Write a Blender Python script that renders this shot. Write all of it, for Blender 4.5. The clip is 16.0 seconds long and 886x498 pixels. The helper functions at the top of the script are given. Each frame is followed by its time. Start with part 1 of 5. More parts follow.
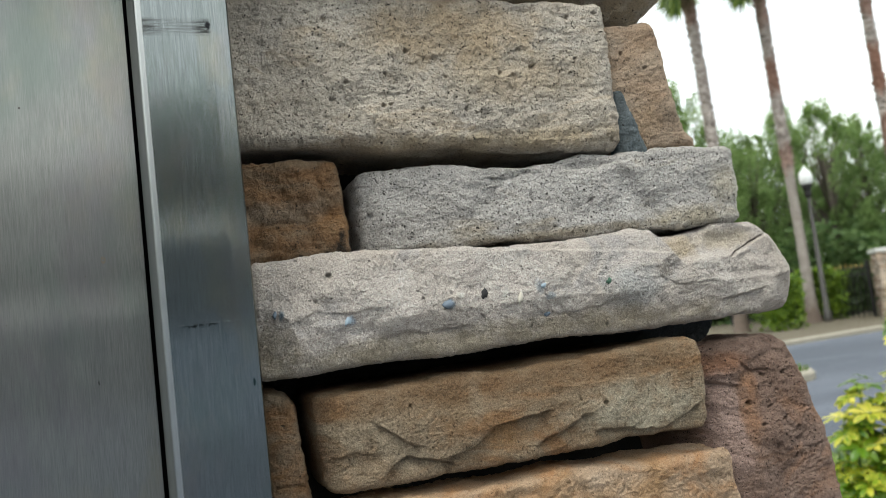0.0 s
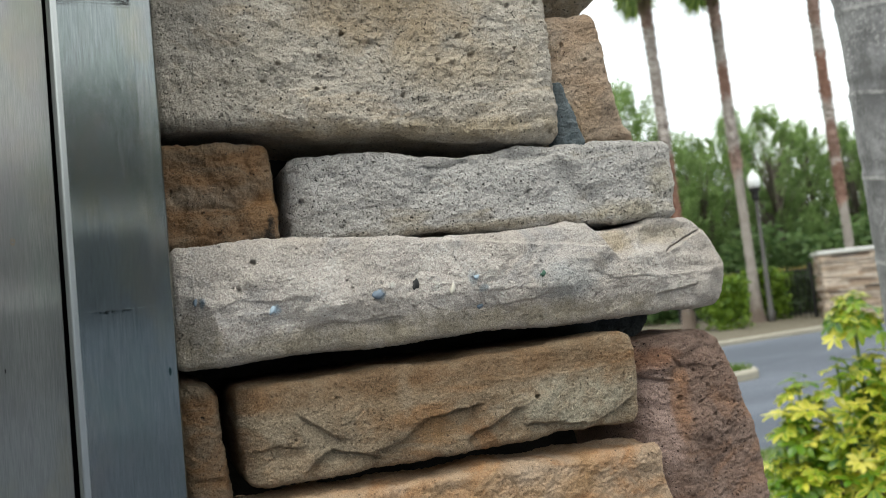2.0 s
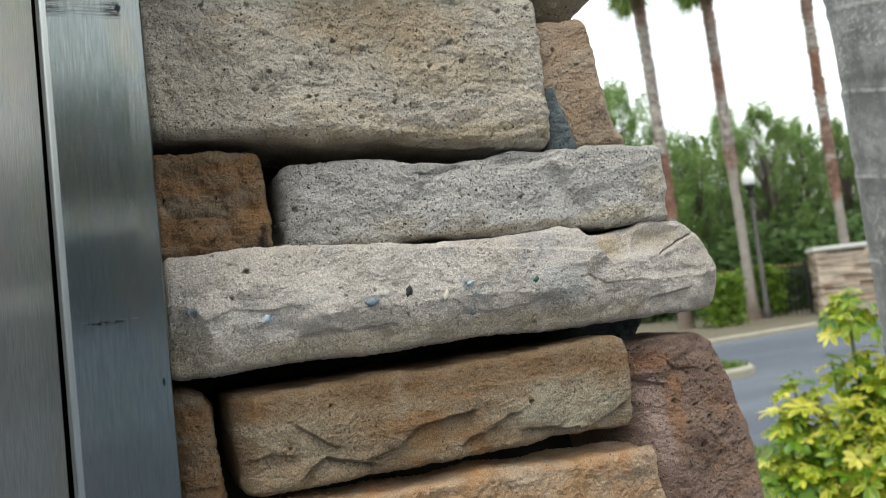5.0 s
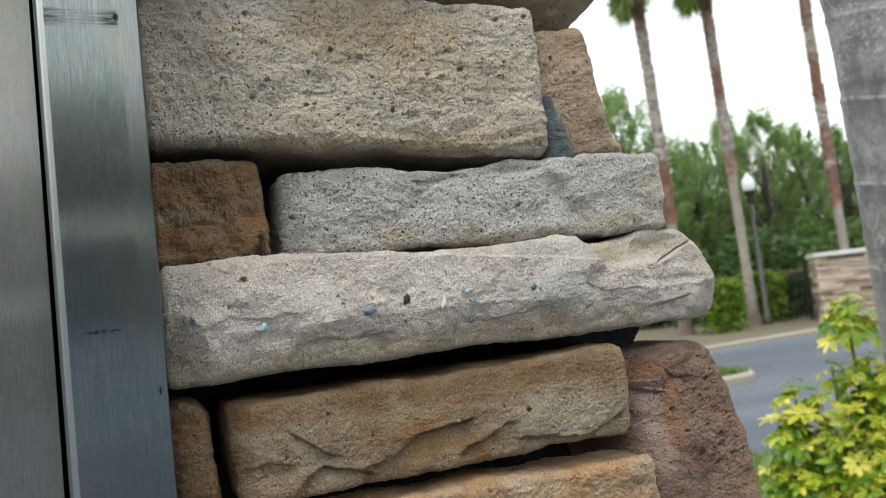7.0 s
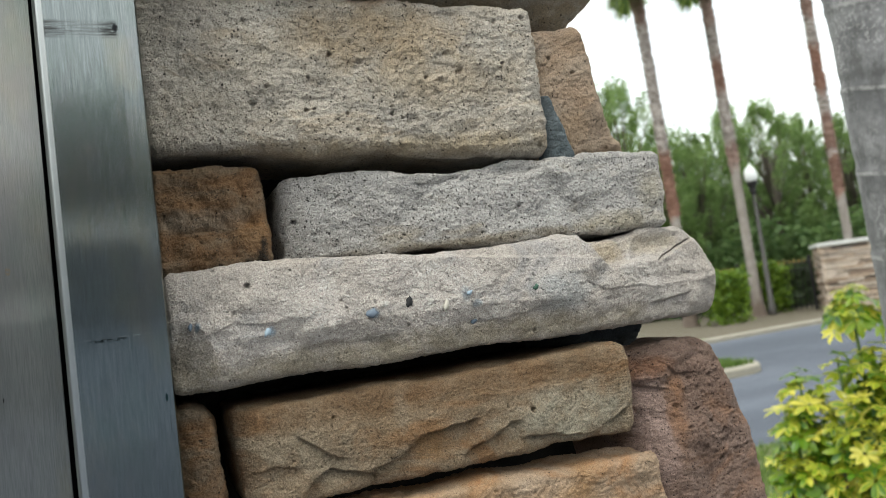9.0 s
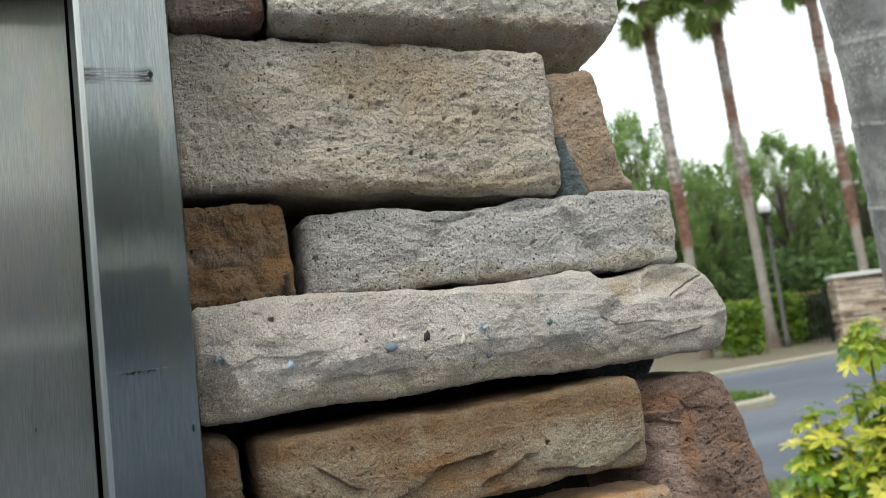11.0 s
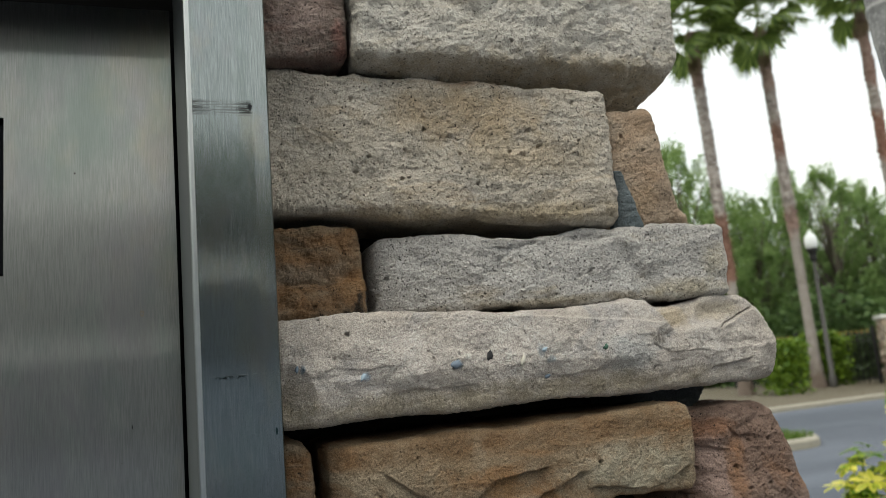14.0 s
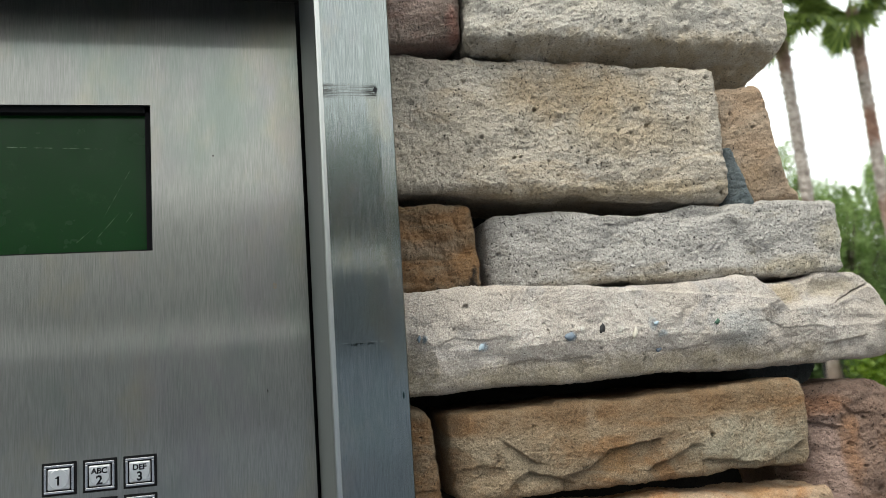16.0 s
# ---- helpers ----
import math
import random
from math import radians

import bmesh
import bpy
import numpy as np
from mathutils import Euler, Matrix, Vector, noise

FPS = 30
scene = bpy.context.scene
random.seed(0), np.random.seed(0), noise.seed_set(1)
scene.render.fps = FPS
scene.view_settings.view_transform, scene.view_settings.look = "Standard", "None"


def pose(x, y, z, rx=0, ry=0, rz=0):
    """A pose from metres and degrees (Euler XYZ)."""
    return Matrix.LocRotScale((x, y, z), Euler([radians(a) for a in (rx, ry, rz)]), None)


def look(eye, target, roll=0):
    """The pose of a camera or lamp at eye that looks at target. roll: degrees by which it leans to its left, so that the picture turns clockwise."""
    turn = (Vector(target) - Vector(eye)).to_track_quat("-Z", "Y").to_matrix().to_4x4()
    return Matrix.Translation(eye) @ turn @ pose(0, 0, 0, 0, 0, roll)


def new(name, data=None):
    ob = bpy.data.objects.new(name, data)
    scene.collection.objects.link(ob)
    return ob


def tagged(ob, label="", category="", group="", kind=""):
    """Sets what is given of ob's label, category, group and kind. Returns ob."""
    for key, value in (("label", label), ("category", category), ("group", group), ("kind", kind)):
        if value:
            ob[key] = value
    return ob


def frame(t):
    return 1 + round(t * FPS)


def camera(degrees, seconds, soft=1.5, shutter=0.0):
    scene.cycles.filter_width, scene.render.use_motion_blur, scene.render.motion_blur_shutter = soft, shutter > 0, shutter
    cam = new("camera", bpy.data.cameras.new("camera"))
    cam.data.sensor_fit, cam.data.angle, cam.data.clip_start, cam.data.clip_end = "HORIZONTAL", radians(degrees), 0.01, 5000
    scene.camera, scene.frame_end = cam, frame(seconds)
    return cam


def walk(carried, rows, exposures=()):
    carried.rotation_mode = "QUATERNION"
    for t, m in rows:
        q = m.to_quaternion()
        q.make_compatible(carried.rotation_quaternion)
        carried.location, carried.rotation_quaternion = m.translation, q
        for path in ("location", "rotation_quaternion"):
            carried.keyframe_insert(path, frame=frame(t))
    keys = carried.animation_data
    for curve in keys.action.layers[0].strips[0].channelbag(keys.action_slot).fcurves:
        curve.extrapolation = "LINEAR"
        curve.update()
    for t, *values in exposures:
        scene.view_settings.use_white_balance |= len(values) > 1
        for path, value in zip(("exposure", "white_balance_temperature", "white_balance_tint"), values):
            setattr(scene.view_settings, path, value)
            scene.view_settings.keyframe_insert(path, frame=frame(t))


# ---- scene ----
cam = camera(59.7, 16.0, soft=0.7)
cam.data.dof.use_dof, cam.data.dof.focus_distance, cam.data.dof.aperture_fstop = True, 0.45, 13.0
PATH = [
    (0, (-0.0308, -0.3688, 1.2500), (0.6139, 1.5164, 1.4241), -6.85),
    (0.5, (-0.0248, -0.3677, 1.2483), (0.6573, 1.5048, 1.4166), -6.50),
    (1, (-0.0187, -0.3665, 1.2490), (0.7056, 1.4899, 1.4192), -6.15),
    (1.5, (-0.0176, -0.3654, 1.2477), (0.7221, 1.4858, 1.4098), -5.93),
    (2, (-0.0165, -0.3642, 1.2464), (0.7354, 1.4831, 1.3956), -6.01),
    (2.5, (-0.0152, -0.3642, 1.2475), (0.7394, 1.4823, 1.3925), -6.01),
    (3, (-0.0139, -0.3642, 1.2486), (0.7474, 1.4796, 1.3930), -6.20),
    (3.5, (-0.0153, -0.3642, 1.2463), (0.7474, 1.4797, 1.3816), -6.20),
    (4, (-0.0141, -0.3630, 1.2462), (0.7472, 1.4820, 1.3746), -6.30),
    (4.5, (-0.0151, -0.3654, 1.2487), (0.7456, 1.4793, 1.3851), -6.50),
    (7, (-0.0137, -0.3665, 1.2510), (0.7483, 1.4755, 1.4126), -6.50),
    (7.5, (-0.0089, -0.3678, 1.2507), (0.7556, 1.4748, 1.3930), -7.10),
    (8, (-0.0097, -0.3713, 1.2568), (0.7500, 1.4729, 1.4044), -7.90),
    (8.5, (-0.0111, -0.3677, 1.2533), (0.7498, 1.4759, 1.4018), -7.70),
    (10.8, (-0.0219, -0.3809, 1.2567), (0.7077, 1.4682, 1.4769), -7.06),
    (11, (-0.0207, -0.3809, 1.2566), (0.7107, 1.4660, 1.4887), -7.16),
    (11.5, (-0.0177, -0.3868, 1.2637), (0.7272, 1.4499, 1.5309), -6.65),
    (12, (-0.0178, -0.3857, 1.2625), (0.7411, 1.4418, 1.5529), -6.54),
    (12.5, (-0.0178, -0.3881, 1.2625), (0.7406, 1.4378, 1.5639), -6.44),
    (13, (-0.0217, -0.3893, 1.2592), (0.7167, 1.4447, 1.5610), -6.37),
    (13.5, (-0.0425, -0.3906, 1.2415), (0.6541, 1.4617, 1.5313), -5.72),
    (14, (-0.0453, -0.4024, 1.2540), (0.5958, 1.4670, 1.5611), -4.99),
    (14.5, (-0.0589, -0.4072, 1.2503), (0.5244, 1.4805, 1.5607), -4.36),
    (15, (-0.0528, -0.4048, 1.2510), (0.4991, 1.4930, 1.5567), -4.19),
    (15.5, (-0.0774, -0.4180, 1.2471), (0.3782, 1.5057, 1.5500), -4.48),
    (16, (-0.0727, -0.4108, 1.2442), (0.3819, 1.5134, 1.5453), -4.28),
]
STOPS = [(0, 0.07), (4.5, 0.07), (8.5, 0.06), (11, 0.04), (11.5, -0.01), (12, -0.46), (12.5, -0.73), (13, -0.78), (13.5, -0.5), (14, -0.26), (14.5, -0.2), (15, -0.22), (15.5, -0.04), (16, 0.31)]
EXPOSURES = [(t, stops, 6580 if t < 13.5 else 6800, 4) for t, stops in STOPS]
walk(cam, [(t, look(eye, target, roll)) for t, eye, target, roll in PATH], EXPOSURES)

# ---------------------------------------------------------------- world and light
SUN_ELEV, SUN_AZ = 62.0, 228.0          # degrees; azimuth from +y towards +x
world = bpy.data.worlds.new("overcast_sky")
scene.world = world
world.use_nodes = True
wt = world.node_tree
wt.nodes.clear()
w_out = wt.nodes.new("ShaderNodeOutputWorld")
w_mix = wt.nodes.new("ShaderNodeMixShader")
w_sky = wt.nodes.new("ShaderNodeTexSky")
w_sky.sky_type, w_sky.sun_disc = "NISHITA", False
w_sky.sun_elevation, w_sky.sun_rotation = radians(SUN_ELEV), radians(SUN_AZ)
w_bg1 = wt.nodes.new("ShaderNodeBackground")
w_bg1.inputs["Strength"].default_value = 0.1
w_bg2 = wt.nodes.new("ShaderNodeBackground")
w_bg2.inputs["Strength"].default_value = 2.65
w_co = wt.nodes.new("ShaderNodeTexCoord")
w_map = wt.nodes.new("ShaderNodeMapping")
w_map.inputs["Scale"].default_value = (1.0, 1.0, 2.2)
w_noise = wt.nodes.new("ShaderNodeTexNoise")
w_noise.inputs["Scale"].default_value = 2.6
w_noise.inputs["Detail"].default_value = 6.0
w_noise.inputs["Roughness"].default_value = 0.5
w_ramp = wt.nodes.new("ShaderNodeValToRGB")
w_ramp.color_ramp.elements[0].position, w_ramp.color_ramp.elements[0].color = 0.30, (0.80, 0.84, 0.90, 1)
w_ramp.color_ramp.elements[1].position, w_ramp.color_ramp.elements[1].color = 0.56, (1.0, 1.0, 1.0, 1)
wt.links.new(w_co.outputs["Generated"], w_map.inputs["Vector"])
wt.links.new(w_map.outputs["Vector"], w_noise.inputs["Vector"])
wt.links.new(w_noise.outputs["Fac"], w_ramp.inputs["Fac"])
# an overcast sky is three times as bright overhead as at the horizon
w_sep = wt.nodes.new("ShaderNodeSeparateXYZ")
w_up = wt.nodes.new("ShaderNodeMapRange")
w_up.inputs["To Min"].default_value, w_up.inputs["To Max"].default_value = 0.57, 0.93
w_mul = wt.nodes.new("ShaderNodeVectorMath")
w_mul.operation = "MULTIPLY"
wt.links.new(w_co.outputs["Generated"], w_sep.inputs[0])
wt.links.new(w_sep.outputs["Z"], w_up.inputs["Value"])
wt.links.new(w_ramp.outputs["Color"], w_mul.inputs[0])
wt.links.new(w_up.outputs["Result"], w_mul.inputs[1])
wt.links.new(w_mul.outputs["Vector"], w_bg2.inputs["Color"])
wt.links.new(w_sky.outputs["Color"], w_bg1.inputs["Color"])
w_mix.inputs["Fac"].default_value = 0.9
wt.links.new(w_bg1.outputs["Background"], w_mix.inputs[1])
wt.links.new(w_bg2.outputs["Background"], w_mix.inputs[2])
wt.links.new(w_mix.outputs["Shader"], w_out.inputs["Surface"])

sun_data = bpy.data.lights.new("sun", "SUN")
sun_data.energy, sun_data.angle, sun_data.color = 1.5, radians(14), (1.0, 0.97, 0.92)
sun = new("sun", sun_data)
sun_way = Vector((math.sin(radians(SUN_AZ)) * math.cos(radians(SUN_ELEV)), math.cos(radians(SUN_AZ)) * math.cos(radians(SUN_ELEV)), math.sin(radians(SUN_ELEV))))
sun.matrix_world = look(sun_way * 40, (0, 0, 0))


# ---------------------------------------------------------------- material helpers
class Mat:
    """A node material with a Principled surface and short ways to add nodes."""

    def __init__(self, name, rough=0.6, metal=0.0, spec=0.5):
        self.m = bpy.data.materials.new(name)
        self.m.use_nodes = True
        self.t = self.m.node_tree
        self.bsdf = self.t.nodes["Principled BSDF"]
        self.bsdf.inputs["Roughness"].default_value = rough
        self.bsdf.inputs["Metallic"].default_value = metal
        self.bsdf.inputs["Specular IOR Level"].default_value = spec
        self.co = self.t.nodes.new("ShaderNodeTexCoord").outputs["Object"]

    def put(self, socket, value):
        if isinstance(value, bpy.types.NodeSocket):
            self.t.links.new(value, socket)
        elif socket.type == "RGBA" and not isinstance(value, (int, float)) and len(value) == 3:
            socket.default_value = (*value, 1)
        else:
            socket.default_value = value

    def scaled(self, sx, sy, sz, move=(0, 0, 0), turn=(0, 0, 0)):
        n = self.t.nodes.new("ShaderNodeMapping")
        n.inputs["Scale"].default_value = (sx, sy, sz)
        n.inputs["Location"].default_value = move
        n.inputs["Rotation"].default_value = [radians(a) for a in turn]
        self.put(n.inputs["Vector"], self.co)
        return n.outputs["Vector"]

    def noise(self, scale, detail=4.0, rough=0.55, vec=None, distort=0.0):
        n = self.t.nodes.new("ShaderNodeTexNoise")
        n.inputs["Scale"].default_value, n.inputs["Detail"].default_value = scale, detail
        n.inputs["Roughness"].default_value, n.inputs["Distortion"].default_value = rough, distort
        self.put(n.inputs["Vector"], vec or self.co)
        return n.outputs["Fac"]

    def cells(self, scale, vec=None, out="Distance", random_cells=1.0):
        n = self.t.nodes.new("ShaderNodeTexVoronoi")
        n.inputs["Scale"].default_value, n.inputs["Randomness"].default_value = scale, random_cells
        self.put(n.inputs["Vector"], vec or self.co)
        return n.outputs[out]

    def ramp(self, fac, *stops):
        n = self.t.nodes.new("ShaderNodeValToRGB")
        e = n.color_ramp.elements
        while len(e) < len(stops):
            e.new(0.5)
        for one, (at, c) in zip(e, stops):
            one.position = at
            one.color = (c, c, c, 1) if isinstance(c, (int, float)) else (*c, 1)
        self.put(n.inputs["Fac"], fac)
        return n.outputs["Color"]

    def mix(self, fac, a, b, how="MIX"):
        n = self.t.nodes.new("ShaderNodeMix")
        n.data_type, n.blend_type = "RGBA", how
        self.put(n.inputs["Factor"], fac)
        self.put(n.inputs["A"], a)
        self.put(n.inputs["B"], b)
        return n.outputs["Result"]

    def math(self, how, a, b=0.0, c=0.0):
        n = self.t.nodes.new("ShaderNodeMath")
        n.operation = how
        for s, v in zip(n.inputs, (a, b, c)):
            self.put(s, v)
        return n.outputs[0]

    def axes(self):
        n = self.t.nodes.new("ShaderNodeSeparateXYZ")
        self.put(n.inputs[0], self.co)
        return n.outputs

    def near(self, value, middle, half, soft):
        """1 where value lies within half of middle, falling to 0 over soft."""
        d = self.math("ABSOLUTE", self.math("SUBTRACT", value, middle))
        n = self.t.nodes.new("ShaderNodeMapRange")
        n.inputs["From Min"].default_value, n.inputs["From Max"].default_value = half + soft, half
        self.put(n.inputs["Value"], d)
        return n.outputs["Result"]

    def island(self):
        return self.t.nodes.new("ShaderNodeNewGeometry").outputs["Random Per Island"]

    def by_object(self):
        return self.t.nodes.new("ShaderNodeObjectInfo").outputs["Random"]

    def bump(self, height, distance, strength=1.0):
        n = self.t.nodes.new("ShaderNodeBump")
        n.inputs["Strength"].default_value, n.inputs["Distance"].default_value = strength, distance
        self.put(n.inputs["Height"], height)
        last = self.bsdf.inputs["Normal"]
        if last.is_linked:
            self.t.links.new(last.links[0].from_socket, n.inputs["Normal"])
        self.put(last, n.outputs["Normal"])

    def colour(self, c):
        self.put(self.bsdf.inputs["Base Color"], c)
        return self

    def rough(self, r):
        self.put(self.bsdf.inputs["Roughness"], r)
        return self


def stone_material(name, main, pale, stain, pits=0.5, grain=1.0, stain_at=0.6, patches=(), speck=(0.022, 0.018, 0.015)):
    """Cast stone: cloudy two-tone body, a stain of its own shape, sandy grain, small open pits."""
    m = Mat(name, 0.9, 0.0, 0.25)
    big = m.noise(17, 5, 0.6, distort=0.6)
    mid = m.noise(75, 6, 0.68)
    c = m.mix(m.ramp(big, (0.36, 0.0), (0.64, 1.0)), main, pale)
    c = m.mix(m.math("MULTIPLY", m.ramp(m.noise(24, 6, 0.62, m.scaled(1, 1, 1.9, (3.1, 1.7, 0.4)), 0.9), (stain_at - 0.1, 0.0), (stain_at + 0.08, 1.0)), 0.85), c, stain)
    x, y, z = m.axes()
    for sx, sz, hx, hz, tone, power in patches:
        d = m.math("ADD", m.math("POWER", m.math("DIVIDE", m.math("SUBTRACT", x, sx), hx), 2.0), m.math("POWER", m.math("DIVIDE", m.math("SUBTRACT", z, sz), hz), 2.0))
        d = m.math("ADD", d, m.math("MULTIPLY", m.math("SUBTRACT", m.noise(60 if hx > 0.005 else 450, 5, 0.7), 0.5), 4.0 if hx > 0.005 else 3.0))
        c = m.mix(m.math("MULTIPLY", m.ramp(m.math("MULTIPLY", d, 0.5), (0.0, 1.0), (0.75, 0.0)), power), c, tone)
    c = m.mix(0.45, c, m.ramp(mid, (0.3, 0.38), (0.5, 0.5), (0.72, 0.64)), "OVERLAY")
    fine = m.noise(800, 4, 0.7)
    c = m.mix(0.36 * grain, c, m.ramp(fine, (0.34, 0.27), (0.5, 0.5), (0.66, 0.73)), "OVERLAY")
    sand = m.noise(1500, 2, 0.6)
    c = m.mix(0.44 * grain, c, m.ramp(sand, (0.34, 0.2), (0.66, 0.8)), "OVERLAY")
    # small open pores of two sizes, some of the cells only; the larger ones are in the mesh
    bent = m.t.nodes.new("ShaderNodeVectorMath")
    bent.operation = "MULTIPLY_ADD"
    wn = m.t.nodes.new("ShaderNodeTexNoise")
    wn.inputs["Scale"].default_value = 600
    m.put(wn.inputs["Vector"], m.co)
    m.put(bent.inputs[0], wn.outputs["Color"])
    bent.inputs[1].default_value = (0.0022, 0.0022, 0.0022)
    m.put(bent.inputs[2], m.co)
    pv = bent.outputs[0]
    grouped = m.math("MULTIPLY", m.math("SUBTRACT", m.noise(34, 3, 0.6), 0.5), 0.5)
    few = m.ramp(m.math("ADD", m.cells(430, None, "Color"), grouped), (0.86 - 0.2 * pits, 0.0), (0.88 - 0.2 * pits, 1.0))
    hole = m.math("MULTIPLY", m.ramp(m.math("ADD", m.cells(430, pv), m.math("MULTIPLY", m.noise(900, 2), 0.2)), (0.30, 1.0), (0.38, 0.0)), few)
    few = m.ramp(m.math("ADD", m.cells(900, None, "Color"), grouped), (0.82 - 0.2 * pits, 0.0), (0.85 - 0.2 * pits, 1.0))
    tiny = m.math("MULTIPLY", m.ramp(m.cells(900), (0.24, 1.0), (0.36, 0.0)), few)
    hole = m.math("MAXIMUM", hole, m.math("MULTIPLY", tiny, 0.8))
    c = m.mix(m.math("MULTIPLY", hole, 0.85 * min(1.0, 0.6 + pits)), c, speck)
    m.colour(c)
    m.bump(mid, 0.0035, 0.6)
    m.bump(m.noise(260, 4, 0.6), 0.0020, 0.9)
    m.bump(m.math("SUBTRACT", m.math("ADD", m.math("MULTIPLY", fine, 0.8), m.math("MULTIPLY", sand, 0.5)), m.math("MULTIPLY", hole, 1.3)), 0.0016, 1.0 * grain)
    return m.m


def leaf_material(name, dark, light, tip=None, through_light=0.35, rough=0.45):
    """Foliage: each leaf its own shade, some light passing through."""
    m = Mat(name, rough, 0.0, 0.4)
    c = m.mix(m.island(), dark, light)
    if tip:
        c = m.mix(m.ramp(m.noise(38, 2, 0.5), (0.41, 0.0), (0.54, 1.0)), c, tip)
    m.colour(c)
    tr = m.t.nodes.new("ShaderNodeBsdfTranslucent")
    m.put(tr.inputs["Color"], c)
    mx = m.t.nodes.new("ShaderNodeMixShader")
    mx.inputs["Fac"].default_value = through_light
    out = m.t.nodes["Material Output"]
    m.t.links.new(m.bsdf.outputs[0], mx.inputs[1])
    m.t.links.new(tr.outputs[0], mx.inputs[2])
    m.t.links.new(mx.outputs[0], out.inputs["Surface"])
    return m.m


def steel_material(name, dark, light, scuffed=False, spots=(), satin=0.20, polish=0.45):
    """Brushed stainless steel with upright grain, faint smears and scratches."""
    m = Mat(name, 0.14, 1.0)
    streak = m.noise(1.0, 3, 0.65, m.scaled(3400, 300, 80))
    wide = m.noise(1.0, 4, 0.6, m.scaled(150, 60, 5))
    smear = m.noise(14, 5, 0.6, distort=0.8)
    c = m.mix(m.ramp(streak, (0.36, 0.0), (0.64, 1.0)), dark, light)
    c = m.mix(m.ramp(smear, (0.45, 0.0), (0.75, 0.3)), c, dark)
    # faint warm, greenish and rosy tints: mirrored surroundings put into the base colour
    for seat, mirror_tint, most in ((2.0, (0.30, 0.275, 0.20), 0.5), (7.0, (0.17, 0.215, 0.19), 0.5), (11.0, (0.235, 0.215, 0.235), 0.4)):
        c = m.mix(m.ramp(m.noise(1.0, 4, 0.65, m.scaled(26, 10, 13, (seat, 0, seat))), (0.5, 0.0), (0.68, most)), c, mirror_tint)
    c = m.mix(m.ramp(m.cells(95, None, "Distance"), (0.018, 0.6), (0.034, 0.0)), c, (0.16, 0.14, 0.11))
    x, y, z = m.axes()
    for sx, sz, hx, hz, tone, power in spots:
        d = m.math("ADD", m.math("POWER", m.math("DIVIDE", m.math("SUBTRACT", x, sx), hx), 2.0), m.math("POWER", m.math("DIVIDE", m.math("SUBTRACT", z, sz), hz), 2.0))
        body = m.ramp(m.math("MULTIPLY", d, 0.4), (0.2, 1.0), (0.5, 0.0))
        if hx > 4 * hz:
            gaps = m.ramp(m.noise(1.0, 4, 0.7, m.scaled(650, 100, 900)), (0.46, 0.0), (0.53, 1.0))
        else:
            gaps = m.ramp(m.noise(1.0, 4, 0.7, m.scaled(900, 100, 900)), (0.5 - 0.35 * power, 0.0), (0.62 - 0.3 * power, 1.0))
        body = m.math("MULTIPLY", body, gaps)
        c = m.mix(m.math("MULTIPLY", body, power), c, tone)
    if scuffed:
        band = m.math("MULTIPLY", m.near(z, 1.3953, 0.0021, 0.0024), m.near(x, -0.025, 0.0150, 0.002))
        hatch = m.ramp(m.noise(1.0, 4, 0.75, m.scaled(60, 60, 2300)), (0.40, 0.0), (0.56, 1.0))
        left = m.math("ADD", m.near(x, -0.0405, 0.004, 0.008), m.near(x, -0.0095, 0.002, 0.006))
        band = m.math("MULTIPLY", m.math("MULTIPLY", band, hatch), m.math("ADD", m.math("MULTIPLY", left, 0.75), 0.45))
        c = m.mix(m.math("MINIMUM", band, 0.95), c, (0.03, 0.03, 0.03))
        d = m.math("ADD", m.math("POWER", m.math("DIVIDE", m.math("ADD", x, 0.0096), 0.0019), 2.0), m.math("POWER", m.math("DIVIDE", m.math("SUBTRACT", z, 1.3960), 0.0030), 2.0))
        d = m.math("ADD", d, m.math("MULTIPLY", m.noise(900, 3), 0.8))
        c = m.mix(m.math("MULTIPLY", m.ramp(d, (0.6, 1.0), (0.95, 0.0)), 0.95), c, (0.012, 0.012, 0.014))
    m.colour(c)
    m.rough(m.ramp(m.math("ADD", m.math("MULTIPLY", wide, 0.6), m.math("MULTIPLY", smear, 0.4)), (0.3, satin), (0.7, satin + 0.11)))
    m.bump(m.noise(1.0, 3, 0.6, m.scaled(2300, 300, 45)), 0.00030, 0.36)
    m.bump(wide, 0.0006, 0.05)
    sharp = m.t.nodes.new("ShaderNodeBsdfGlossy")
    sharp.inputs["Roughness"].default_value = 0.065
    m.put(sharp.inputs["Color"], c)
    m.put(sharp.inputs["Normal"], m.bsdf.inputs["Normal"].links[0].from_socket)
    mx = m.t.nodes.new("ShaderNodeMixShader")
    mx.inputs["Fac"].default_value = polish
    m.t.links.new(m.bsdf.outputs[0], mx.inputs[1])
    m.t.links.new(sharp.outputs[0], mx.inputs[2])
    m.t.links.new(mx.outputs[0], m.t.nodes["Material Output"].inputs["Surface"])
    return m.m


# ---------------------------------------------------------------- mesh helpers
def part(name, bm, material, parent=None, label="", smooth=False):
    """One mesh object from a bmesh or a mesh, under a thing or a part."""
    if isinstance(bm, bpy.types.Mesh):
        me = bm
    else:
        me = bpy.data.meshes.new(name)
        bm.to_mesh(me)
        bm.free()
    if smooth:
        me.shade_smooth()
    ob = new(name, me)
    if material and not me.materials:
        me.materials.append(material)
    if parent:
        ob.parent = parent
    if label:
        ob["label"] = label
    return ob


